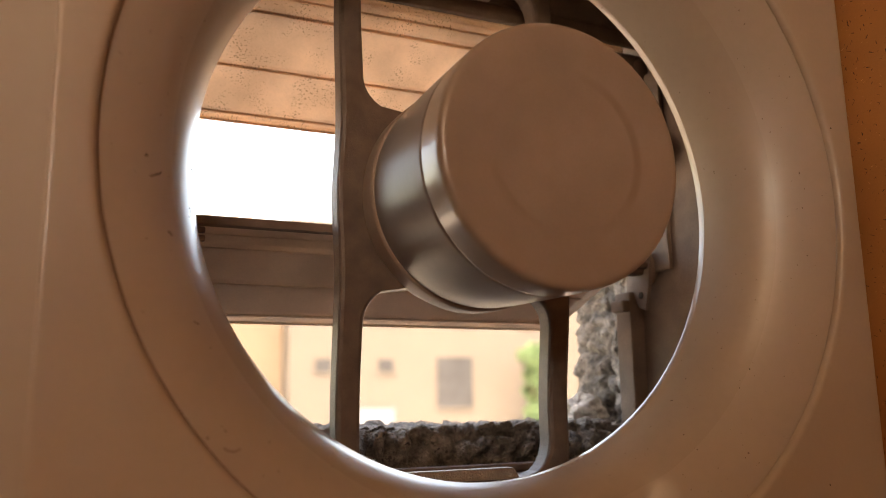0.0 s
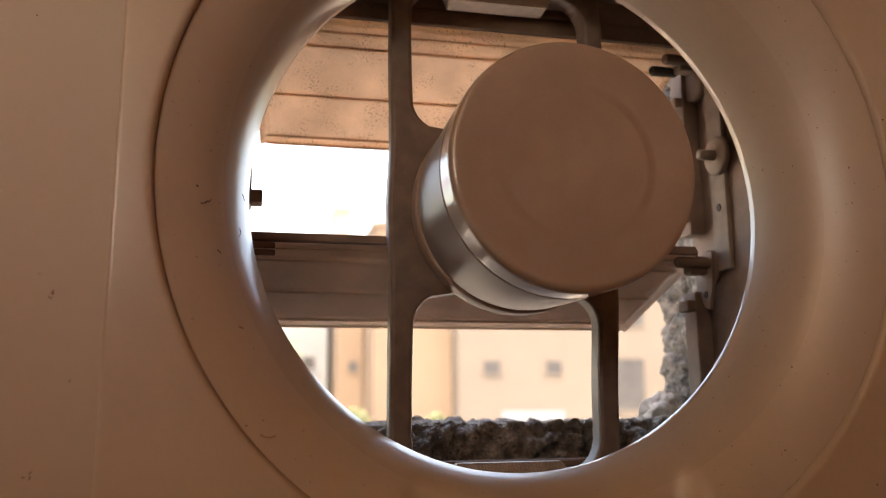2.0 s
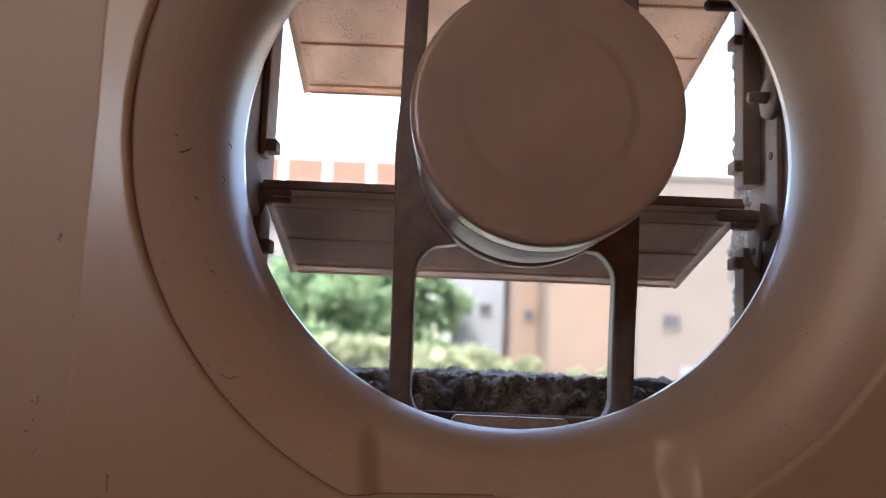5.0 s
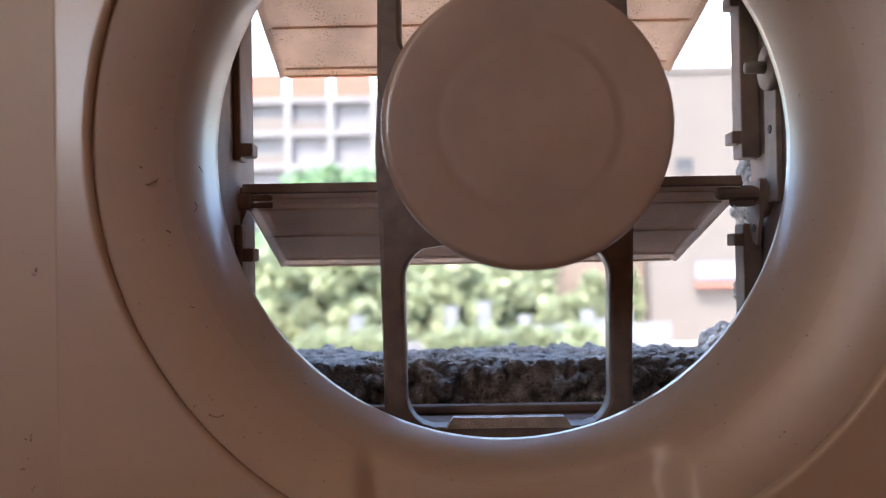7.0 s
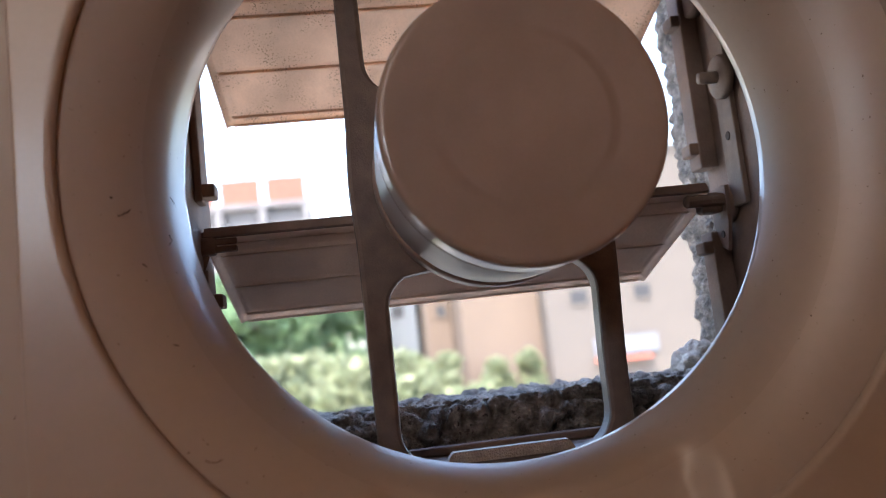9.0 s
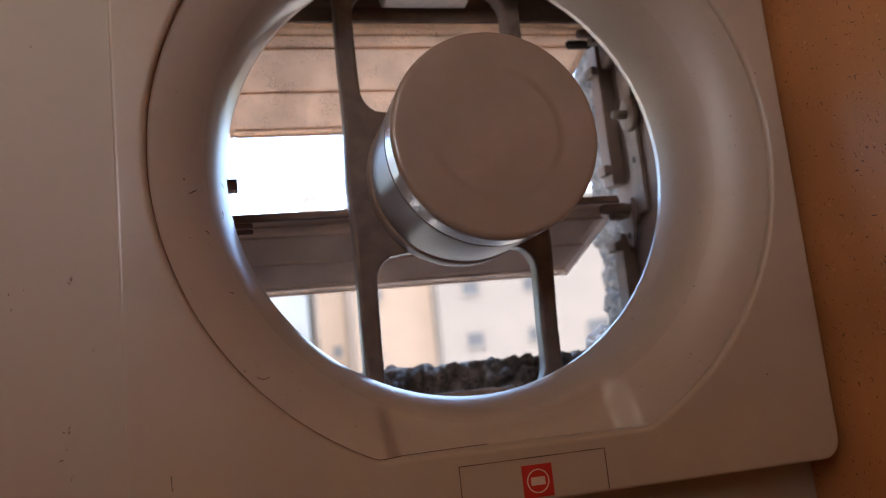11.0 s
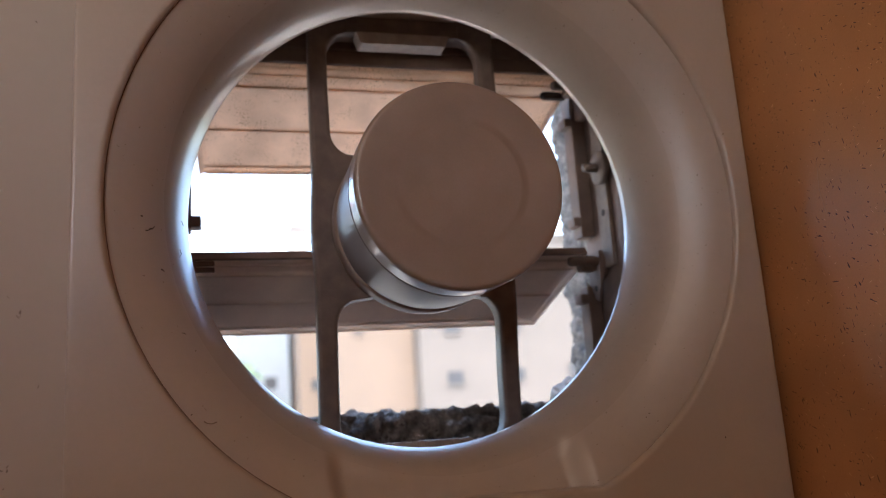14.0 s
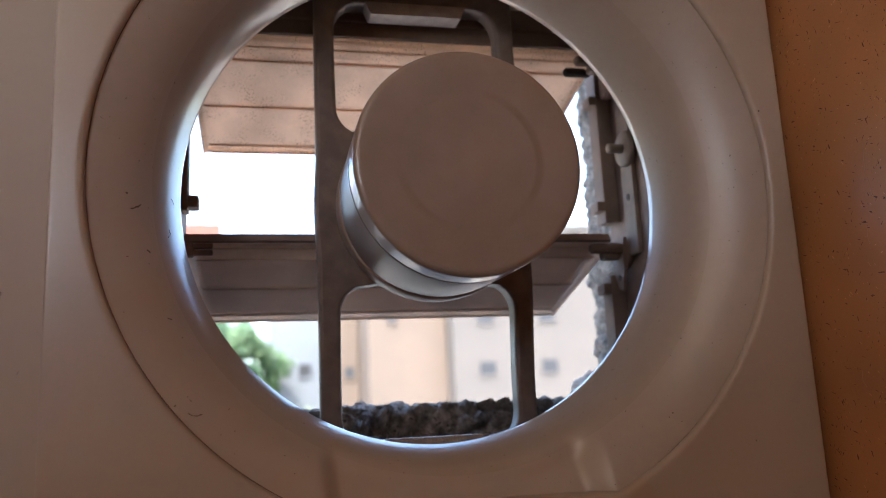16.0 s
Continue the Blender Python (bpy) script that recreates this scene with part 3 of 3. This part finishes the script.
sput("top_plate", box(-0.1125, 0.1145, 0.0835, 0.108, 0.1045, 0.1165, 0.001), M_DARK, "dark brown top plate")
sput("bottom_plate", box(-0.1125, 0.1145, 0.0835, 0.112, -0.1165, -0.1095, 0.001), M_DARK, "dark brown bottom plate")
sput("bottom_lip", box(-0.1125, 0.1145, 0.106, 0.112, -0.1093, -0.1056, 0.001), M_DARK)
sput("side_rail", box(-0.1124, -0.1092, 0.076, 0.0865, 0.003, 0.086, 0.0008), M_DARK, "dark side rail")
sput("side_rail", box(-0.1124, -0.1092, 0.076, 0.0865, -0.105, -0.024, 0.0008), M_DARK, "dark side rail")
sput("side_rail", box(0.1060, 0.1143, 0.098, 0.110, 0.003, 0.090, 0.0008), M_DARK, "dark side rail")
sput("side_rail", box(0.1060, 0.1143, 0.098, 0.110, -0.105, -0.026, 0.0008), M_DARK, "dark side rail")
for sx, zs in ((-1, (0.0075, -0.0365)), (1, (0.0725, 0.0120, -0.033))):
    for z in zs:
        x0 = 0.1020 if sx > 0 else 0.1045
        x1 = 0.1075 if sx > 0 else 0.1100
        sput("stop_peg", box(*sorted((sx * x0, sx * x1)), *((0.0985, 0.1085) if sx > 0 else (0.0765, 0.0860)), z - 0.0028, z + 0.0028, 0.0008), M_DARK, "small dark peg")
# drive link on the side plate with its bolt
sput("link_bar", box(0.1118, 0.1143, 0.074, 0.087, -0.018, 0.082, 0.0006), M_LINK, "dusty steel link bar")


def disc_x(x0, x1, y, z, r, seg=28):
    bm = lathe([(0, 0), (r * 0.92, 0), (r, (x1 - x0) * 0.3), (r, x1 - x0), (0, x1 - x0)], (0, 0), seg)
    for v in bm.verts:
        a, b, c = v.co
        v.co = (x0 + b, y + a, z + c)
    return bm


sput("washer", disc_x(0.1085, 0.1118, 0.0765, 0.0375, 0.0095), M_LINK, "round steel washer", True)
sput("bolt_pin", disc_x(0.1005, 0.1088, 0.0765, 0.0375, 0.0026, 16), M_LINK, "small steel pin", True)
# solid dark disc in place of a shaded hole
sput("hole_disc", disc_x(0.1114, 0.1119, 0.0805, 0.0125, 0.0019, 16), M_GAP_SHADE, "small dark disc painted as the shade of a hole")


sput("lever_disc", disc_x(0.1105, 0.1140, 0.093, -0.015, 0.0085), M_DARK, "dark round lever on the side plate", True)
sput("lever_plate", prism([(0.085, -0.008), (0.101, -0.008), (0.100, -0.024), (0.095, -0.034), (0.090, -0.036), (0.086, -0.024)], lambda p, q, h2: Vector((h2, p, q)), 0.1088, 0.1104), M_DARK, "dark lever plate hanging from the pivot")
# second dark disc drawn as a hole
sput("hole_disc", disc_x(0.1084, 0.1089, 0.0925, -0.0285, 0.0017, 16), M_GAP_SHADE, "small dark disc painted as the shade of a hole")
sput("lever_arm", box(0.0990, 0.1088, 0.0885, 0.0965, -0.0190, -0.0100, 0.0015), M_DARK, "dark lever arm")
sput("lever_arm", box(0.1000, 0.1120, 0.088, 0.096, 0.0860, 0.0945, 0.0012), M_DARK, "dark lever arm")
sput("lever_disc", disc_x(0.1085, 0.1140, 0.095, 0.084, 0.0115), M_DARK, "dark round lever on the side plate", True)


def louver(zt, yt, zb, yb, xl, xr, dusty=False):
    """One blade with chamfered ends, a raised border and two ribs, from its pivot edge (yt, zt) to its free edge (yb, zb)."""
    d = Vector((0, yb - yt, zb - zt))
    length = d.length
    skin = M_BLADE if dusty else M_LOUVER
    u = d.normalized()
    n = Vector((0, u.z, -u.y))
    if n.z > 0:
        n = -n

    def at(x, s, h):
        return Vector((x, yt, zt)) + u * s + n * h

    def ends(t):
        e = max(0.0, t - 0.010) / (length - 0.010)
        return xl + 0.0045 * e, xr - 0.0135 * e

    def under(x, t, a, b):
        """Height of the moulded ribs, the border and the lip on the blade's underside."""
        h = 0.0
        for c, w, top in ((0.0012, 0.0016, 0.0020), (0.0062, 0.0012, 0.0007), (0.0138, 0.0017, 0.0014), (length * 0.58, 0.0015, 0.0011), (length - 0.0052, 0.0012, 0.0009), (length - 0.0012, 0.0020, 0.0022)):
            d = abs(t - c) / w
            if d < 1:
                h = max(h, top * (1 - d * d) ** 1.3)
        edge = min(x - a, b - x)
        h = max(h, 0.0022 * (1 - smooth(0.0014, 0.0030, edge)), 0.0009 * smooth(0.0042, 0.0050, edge) * (1 - smooth(0.0052, 0.0062, edge)) if t > 0.014 else 0.0)
        return h + 0.00012 * noise.noise(Vector((x * 260, t * 260, zt * 50)))

    bm = bmesh.new()
    ns, nx = 96, 150
    low, top = [], []
    for i in range(ns + 1):
        t = length * i / ns
        a, b = ends(t)
        r0, r1 = [], []
        for k in range(nx + 1):
            f = k / nx
            f = f + 0.12 * math.sin(2 * math.pi * f) / (2 * math.pi) * -1.0
            x = a + (b - a) * f
            wave = 0.0006 * noise.noise(Vector((x * 75, zt * 90, 3.1))) * smooth(0.75, 1.0, t / length)
            r0.append(bm.verts.new(at(x, t + wave, under(x, t, a, b))))
            r1.append(bm.verts.new(at(x, t + wave, -0.0012)))
        low.append(r0)
        top.append(r1)
    for g in (low, top):
        for p, q in zip(g, g[1:]):
            for k in range(nx):
                bm.faces.new((p[k], p[k + 1], q[k + 1], q[k]))
    for p, q in ((low[0], top[0]), (low[-1], top[-1])):
        for k in range(nx):
            bm.faces.new((p[k], p[k + 1], q[k + 1], q[k]))
    for k in (0, nx):
        for i in range(ns):
            bm.faces.new((low[i][k], low[i + 1][k], top[i + 1][k], top[i][k]))
    root = part("louver", bm, skin, shutter, "dusty cream plastic louver blade, tilted open", smooth=True)
    root.location = (0, -0.1, 0)
    for t, w, h in ((0.0062, 0.0008, 0.0004), (0.0138, 0.0013, 0.0011), (length * 0.58, 0.0012, 0.0008), (length - 0.0052, 0.0009, 0.0006), (length - 0.0012, 0.0013, 0.0018)):
        a, b = ends(t)
        part("rib", prism([(a + 0.004, t - w / 2), (b - 0.004, t - w / 2), (b - 0.004, t + w / 2), (a + 0.004, t + w / 2)], lambda x, q, h2: at(x, q, h2), h, h + 0.0007), skin, root, "dust-edged moulded rib")
    for x0, x1 in ((xr - 0.010, xr + 0.012),):
        part("pivot_pin", tube([(x0, yt + 0.0015, zt - 0.0050), (x0 + 0.001, yt + 0.0015, zt - 0.0050), (x1 - 0.001, yt + 0.0015, zt - 0.0050), (x1, yt + 0.0015, zt - 0.0050)], [0.0020, 0.0028, 0.0028, 0.0016]), M_DARK, root, "dark pivot pin")
    # split pin at the other end, with a pointed guard
    for dz in (-0.0036, -0.0068):
        part("pin_prong", box(xl - 0.004, xl + 0.0130, yt - 0.0030, yt - 0.0005, zt + dz - 0.0012, zt + dz + 0.0012, 0.0005), M_DARK, root, "prong of a dark split pin")
    part("pin_boss", box(xl - 0.0045, xl + 0.0045, yt - 0.0036, yt + 0.002, zt - 0.0088, zt - 0.0016, 0.0012), M_DARK, root, "dark boss of the split pin")
    part("pin_guard", prism([(0.0, 0.001), (0.0055, 0.001), (0.0050, -0.0095), (0.0028, -0.0150), (0.0008, -0.0095)], lambda p, q, h2: Vector((xl - 0.0035 + p, yt + h2, zt + q)), -0.0006, 0.0010), M_DARK, root, "pointed dark guard plate")
    if not dusty:
        slot_x = xr - 0.0055
        cy, cz = at(0, 0.0125, 0.0012).yz
        # solid dark bar, the slot's shade as colour
        part("slot", tube([(slot_x - 0.0085, cy, cz), (slot_x - 0.0070, cy, cz), (slot_x + 0.0060, cy, cz), (slot_x + 0.0075, cy, cz)], [0.0012, 0.0026, 0.0026, 0.0012]), M_GAP_SHADE, root, "dark rounded bar painted as the shade of a slot")
    if dusty:
        part("front_edge", prism([(xl, -0.0016), (xr, -0.0016), (xr, -0.0001), (xl, -0.0001)], lambda x, t, h2: at(x, t, h2), -0.0020, 0.0024), M_DARK, root, "dark front edge")
        # sheet added on the blade's hidden top to dim its underside
        part("shade_sheet", prism([(xl + 0.004, 0.002), (xr - 0.004, 0.002), (xr - 0.0145, length - 0.002), (xl + 0.0065, length - 0.002)], lambda x, t, h2: at(x, t, h2), -0.0018, -0.0013), M_SHADE_SHEET, root, "grey sheet added above the blade to dim it")
    return root


louver(-0.0085, 0.087, -0.0404, 0.1420, -0.1115, 0.1015, True)
louver(0.0960, 0.087, 0.0540, 0.1466, -0.1115, 0.1015)


# ---- rough concrete round the opening ----
def rough_bar(name, section, lo, hi, along, amp, label, seed):
    """A long block of broken concrete: a closed cross-section drawn along an axis, its skin full of stones and pits."""
    pts = [Vector(p) for p in section]
    ring = []
    for a, b in zip(pts, pts[1:] + pts[:1]):
        n = max(1, round((b - a).length / 0.0011))
        ring += [a + (b - a) * k / n for k in range(n)]
    count = round((hi - lo) / 0.0011)
    mid = sum(pts, Vector((0, 0))) / len(pts)
    bm = bmesh.new()
    rows = []
    off = Vector((seed * 3.1, seed * 1.7, seed * 5.3))
    for i in range(count + 1):
        u = lo + (hi - lo) * i / count
        row = []
        for q in ring:
            p = Vector((u, q[0], q[1])) if along == "x" else Vector((q[0], q[1], u))
            d = (q - mid).normalized()
            out = Vector((0, d[0], d[1])) if along == "x" else Vector((d[0], d[1], 0))
            w = p + Vector((noise.noise(p * 80 + off), noise.noise(p * 80 - off), noise.noise(p * 80))) * 0.004
            big = noise.voronoi(w * 120 + off)
            small = noise.voronoi(w * 240 + off)[0]
            dome = math.sqrt(max(0.0, 1 - (min(0.78, big[0][0]) / 0.8) ** 2))
            size = 0.75 + 0.7 * abs(noise.noise(big[1][0] * 17.3))
            stone = 1.5 * dome * size - 0.72 + 0.30 * (0.5 - 1.5 * small[0] ** 2)
            flat = smooth(0.16, 0.34, noise.noise(p * 21 + off * 1.3))
            skin = 0.1 + 0.3 * noise.noise(p * 160) + 0.15 * noise.noise(p * 420)
            h = amp * (stone * (1 - flat) + skin * flat) + amp * 0.7 * noise.noise(p * 30 + off)
            if along == "x" and out.z > 0.5 and h > 0:
                h *= 0.45
            row.append(bm.verts.new(p + out * h))
        rows.append(row)
    m = len(ring)
    for a, b in zip(rows, rows[1:]):
        for k in range(m):
            bm.faces.new((a[k], a[(k + 1) % m], b[(k + 1) % m], b[k]))
    bm.faces.new(rows[0])
    bm.faces.new(rows[-1][::-1])
    return tagged(part(name, bm, M_CONC, smooth=True), label, "concrete", kind="structure")


rough_bar("sill_concrete", [(0.131, -0.150), (0.129, -0.100), (0.1335, -0.0905), (0.160, -0.0900), (0.200, -0.0915), (0.211, -0.096), (0.214, -0.150)], -0.165, 0.165, "x", 0.0092, "broken knobbly grey concrete sill under the opening", 1)
rough_bar("jamb_concrete", [(0.1265, 0.114), (0.1325, 0.150), (0.1350, 0.186), (0.145, 0.194), (0.180, 0.194), (0.180, 0.114)], -0.105, 0.170, "z", 0.0065, "broken pitted grey concrete jamb beside the opening", 2)
rough_bar("jamb_concrete_west", [(-0.126, 0.114), (-0.140, 0.150), (-0.142, 0.186), (-0.152, 0.194), (-0.175, 0.194), (-0.175, 0.114)], -0.105, 0.170, "z", 0.004, "broken pitted grey concrete jamb beside the opening", 3)

lump = bmesh.new()
bmesh.ops.create_icosphere(lump, subdivisions=5, radius=1.0)
for v in lump.verts:
    d = v.co.normalized()
    cell = noise.voronoi(d * 2.6)[0]
    k = 1 + 0.28 * noise.noise(d * 1.9) + 0.16 * (0.5 - cell[0]) + 0.08 * noise.noise(d * 9)
    v.co = Vector((0.1180 + d.x * k * 0.0120, 0.163 + d.y * k * 0.014, -0.0860 + d.z * k * 0.0110))
tagged(part("mortar_lump", lump, M_MORTAR, smooth=True), "pale broken lump of mortar on the sill against the jamb", "concrete", kind="structure")

# ---- outside: ground, buildings, trees ----
tagged(part("ground", box(-900, 900, 0.6, 1800, -5.6, -5.0), M_GROUND), "pale dusty open ground", "ground", kind="structure")
# dark strip hidden below the sill, added only to darken the drum's reflection
tagged(part("road", box(-300, 300, 20, 33, -4.995, -4.98), M_DARK_STRIP), "unseen dark ground strip added to darken reflections on the motor", "road", kind="structure")


def at_az(az, dist):
    return math.sin(radians(az)) * dist, math.cos(radians(az)) * dist


def building(name, label, x0, x1, y0, depth, z1, material, windows, win_mat=None):
    b = thing(name, label, "building", ((x0 + x1) / 2, y0, -5))
    inv = Matrix.Translation((-(x0 + x1) / 2, -y0, 5))

    def bp(n, bm, m, lab="", parent=None):
        ob = part(n, bm, m, parent or b, lab)
        if not parent:
            ob.location = inv.translation
        return ob

    bp("wall", box(x0, x1, y0, y0 + depth, -5, z1), material)
    bp("parapet", box(x0 - 0.1, x1 + 0.1, y0 - 0.12, y0 + depth, z1, z1 + 0.35), material)
    for wx, wz, ww, wh in windows:
        f = bp("window", frame_ring(wx, wz, ww, wh, y0), material, "recessed small window")
        part("pane", box(wx - ww / 2, wx + ww / 2, y0 - 0.03, y0 - 0.012, wz - wh / 2, wz + wh / 2), M_GLASS, f, "dark pane")
        part("sill", box(wx - ww / 2 - 0.05, wx + ww / 2 + 0.05, y0 - 0.10, y0 - 0.004, wz - wh / 2 - 0.13, wz - wh / 2 - 0.085), material, f)
    return b


def frame_ring(wx, wz, ww, wh, y0):
    bm = bmesh.new()
    t = 0.08
    for a in ((wx - ww / 2 - t, wx - ww / 2, wz - wh / 2 - t, wz + wh / 2 + t), (wx + ww / 2, wx + ww / 2 + t, wz - wh / 2 - t, wz + wh / 2 + t),
              (wx - ww / 2, wx + ww / 2, wz + wh / 2, wz + wh / 2 + t), (wx - ww / 2, wx + ww / 2, wz - wh / 2 - t, wz - wh / 2)):
        box(a[0], a[1], y0 - 0.07, y0 - 0.008, a[2], a[3], bm=bm)
    return bm


building("pale_house", "pale rendered three-storey house with small square windows", 10.9, 34, 46, 14, 10.2, M_WHITE,
         [(12.9, 2.0, 0.95, 0.72), (16.7, 2.0, 0.95, 0.72), (12.9, 5.0, 0.95, 0.7), (16.7, 5.0, 0.95, 0.7), (21.2, 1.0, 2.4, 3.0), (22.0, 5.0, 1.0, 0.9), (26.5, 2.0, 1.0, 1.0), (26.5, 5.0, 1.0, 1.0)])
building("cream_house", "sunlit cream rendered house", 6.2, 10.85, 47.5, 12, 10.4, M_CREAM, [(7.6, 5.2, 0.5, 0.6)])
building("cream_house_annex", "narrow shaded cream annex of a house", 4.5, 6.1, 52, 8, 8.6, M_CREAM, [(5.5, 2.3, 0.6, 0.7)])
building("blue_grey_house", "pale blue-grey distant house", 0.7, 5.6, 61, 12, 9.0, M_BLUE, [(3.2, 3.0, 0.9, 0.9)])
building("stair_tower", "cream stair tower on a roof", 4.5, 5.7, 56, 4, 13.3, M_TOWER, [])
aw = thing("shop_awning", "red shop awning with a pale blue-white sign board above", "awning", (15.0, 45.9, -2.0))
part("canopy", prism([(-1.7, 0), (1.7, 0), (1.7, 0.5), (-1.7, 0.5)], lambda x, d, h: Vector((x, -0.012 - d, 0.3 - 0.35 * d + h)), 0.0, 0.06), M_BRICK, aw, "red sloping canopy")
part("sign_board", box(-1.6, 2.2, -0.10, -0.01, 0.5, 1.5, 0.02), M_SIGN, aw, "pale blue-white board")
bw = thing("garden_wall", "low whitish garden wall with square pillars", "wall", (2.0, 38.0, -5))
wr = random.Random(3)
x = -7.0
while x < 7.5:
    w = wr.uniform(0.9, 2.6)
    part("pillar", box(x, x + 0.6, -0.06, 0.34, 0, wr.uniform(1.6, 2.9), 0.03), M_GWALL, bw)
    part("wall_panel", box(x + 0.6, x + 0.6 + w, 0.02, 0.22, 0, wr.uniform(1.0, 2.2), 0.02), M_GWALL, bw)
    x += 0.6 + w


def frame_building():
    x0, x1, y0, z1 = -24.0, -3.1, 76.0, 15.2
    b = thing("unfinished_building", "grey unfinished concrete frame building with a red brick parapet", "building", ((x0 + x1) / 2, y0, -5))
    loc = (-(x0 + x1) / 2, -y0, 5)

    def bp(n, bm, m, lab=""):
        ob = part(n, bm, m, b, lab)
        ob.location = loc
    for k in range(7):
        z = -3.4 + k * 3.1
        bp("floor_slab", box(x0, x1, y0, y0 + 12, z - 0.5, z), M_GREY)
        if k < 6:
            for i in range(6):
                x = x0 + (x1 - x0 - 0.7) * i / 5
                bp("column", box(x, x + 0.7, y0 + 0.05, y0 + 0.75, z + 0.01, z + 2.69), M_GREY)
            bp("back_wall", box(x0, x1, y0 + 0.8, y0 + 1.0, z + 0.01, z + 2.69), M_GREY)
            for i in range(5):
                a = x0 + 0.7 + (x1 - x0 - 0.7) * i / 5
                hgt = (2.69, 0.9, 0.01, 1.3, 0.01)[(i * 3 + k * 2) % 5]
                if hgt > 0.05:
                    bp("infill_wall", box(a + 0.01, a + (x1 - x0 - 0.7) / 5 - 0.72, y0 + 0.2, y0 + 0.4, z + 0.01, z + hgt), M_WHITE)
    for i in range(5):
        a = x0 + (x1 - x0) * i / 5
        bp("brick_parapet", box(a + 0.3, a + (x1 - x0) / 5 - 0.3, y0 + 0.02, y0 + 0.3, 15.22, 17.5), M_BRICK, "red brick infill")


frame_building()


def tree(x, y, h, r, seed, label):
    rng = random.Random(seed)
    t = thing("tree", label, "tree", (x, y, -5), "trees along the road")
    trunk = [(0, 0, 0), (0.1, 0.05, h * 0.25), (-0.05, 0.1, h * 0.5), (0.1, 0, h * 0.8)]
    bm = tube(trunk, [0.22, 0.18, 0.13, 0.05], seg=8)
    for k in range(7):
        a, z = rng.uniform(0, 6.28), h * rng.uniform(0.3, 0.6)
        tube([(0, 0.05, z), (math.cos(a) * r * 0.4, math.sin(a) * r * 0.4, z + h * 0.15), (math.cos(a) * r * 0.8, math.sin(a) * r * 0.8, z + h * 0.22)], [0.09, 0.06, 0.02], bm, 6)
    part("trunk", bm, M_BARK, t)
    bm = bmesh.new()
    clumps = [(Vector((rng.gauss(0, r * 0.42), rng.gauss(0, r * 0.42), h * rng.uniform(0.16, 0.97))), rng.uniform(0.45, 0.95) * r * 0.45) for _ in range(44)]
    for c, cr in clumps:
        for _ in range(170):
            d = Vector((rng.gauss(0, 1), rng.gauss(0, 1), rng.gauss(0, 0.8))).normalized() * cr * rng.uniform(0.5, 1.1)
            p = c + d
            s = rng.uniform(0.2, 0.45)
            u = Vector((rng.gauss(0, 1), rng.gauss(0, 1), rng.gauss(0, 1))).normalized()
            w = u.cross(Vector((rng.gauss(0, 1), rng.gauss(0, 1), rng.gauss(0, 1)))).normalized()
            bm.faces.new([bm.verts.new(p + u * s), bm.verts.new(p + w * s * 0.6), bm.verts.new(p - u * s), bm.verts.new(p - w * s * 0.6)])
    part("crown", bm, M_LEAF_DEEP if h > 8 else M_LEAF, t)


for i, (az, dist, h, r) in enumerate(((-14.5, 56, 9.5, 3.0), (-11, 54, 10.6, 3.2), (-7.5, 56, 11.0, 3.2), (-4.2, 55, 11.2, 3.2), (-2.5, 58, 11.4, 3.0), (-12.5, 44, 5.2, 2.6), (-9.0, 45, 4.8, 2.5),
                                          (-5.6, 44, 5.0, 2.5), (-2.4, 45, 4.9, 2.5), (0.9, 44, 4.6, 2.4), (3.9, 45, 4.4, 2.1), (7.0, 43.5, 2.6, 1.2), (9.2, 44, 3.9, 0.8), (11.8, 44.5, 4.2, 0.5), (30.5, 50.5, 8.2, 0.9))):
    x, y = at_az(az, dist)
    tree(x, y, h, r, 20 + i, "green leafy tree behind the wall")
for i, (x, y) in enumerate(((-6.2, 36.5), (-3.6, 36.8), (0.4, 36.6), (3.1, 36.9), (5.8, 36.6))):
    tree(x, y, 1.5, 1.0, 60 + i, "low green shrub in front of the garden wall")
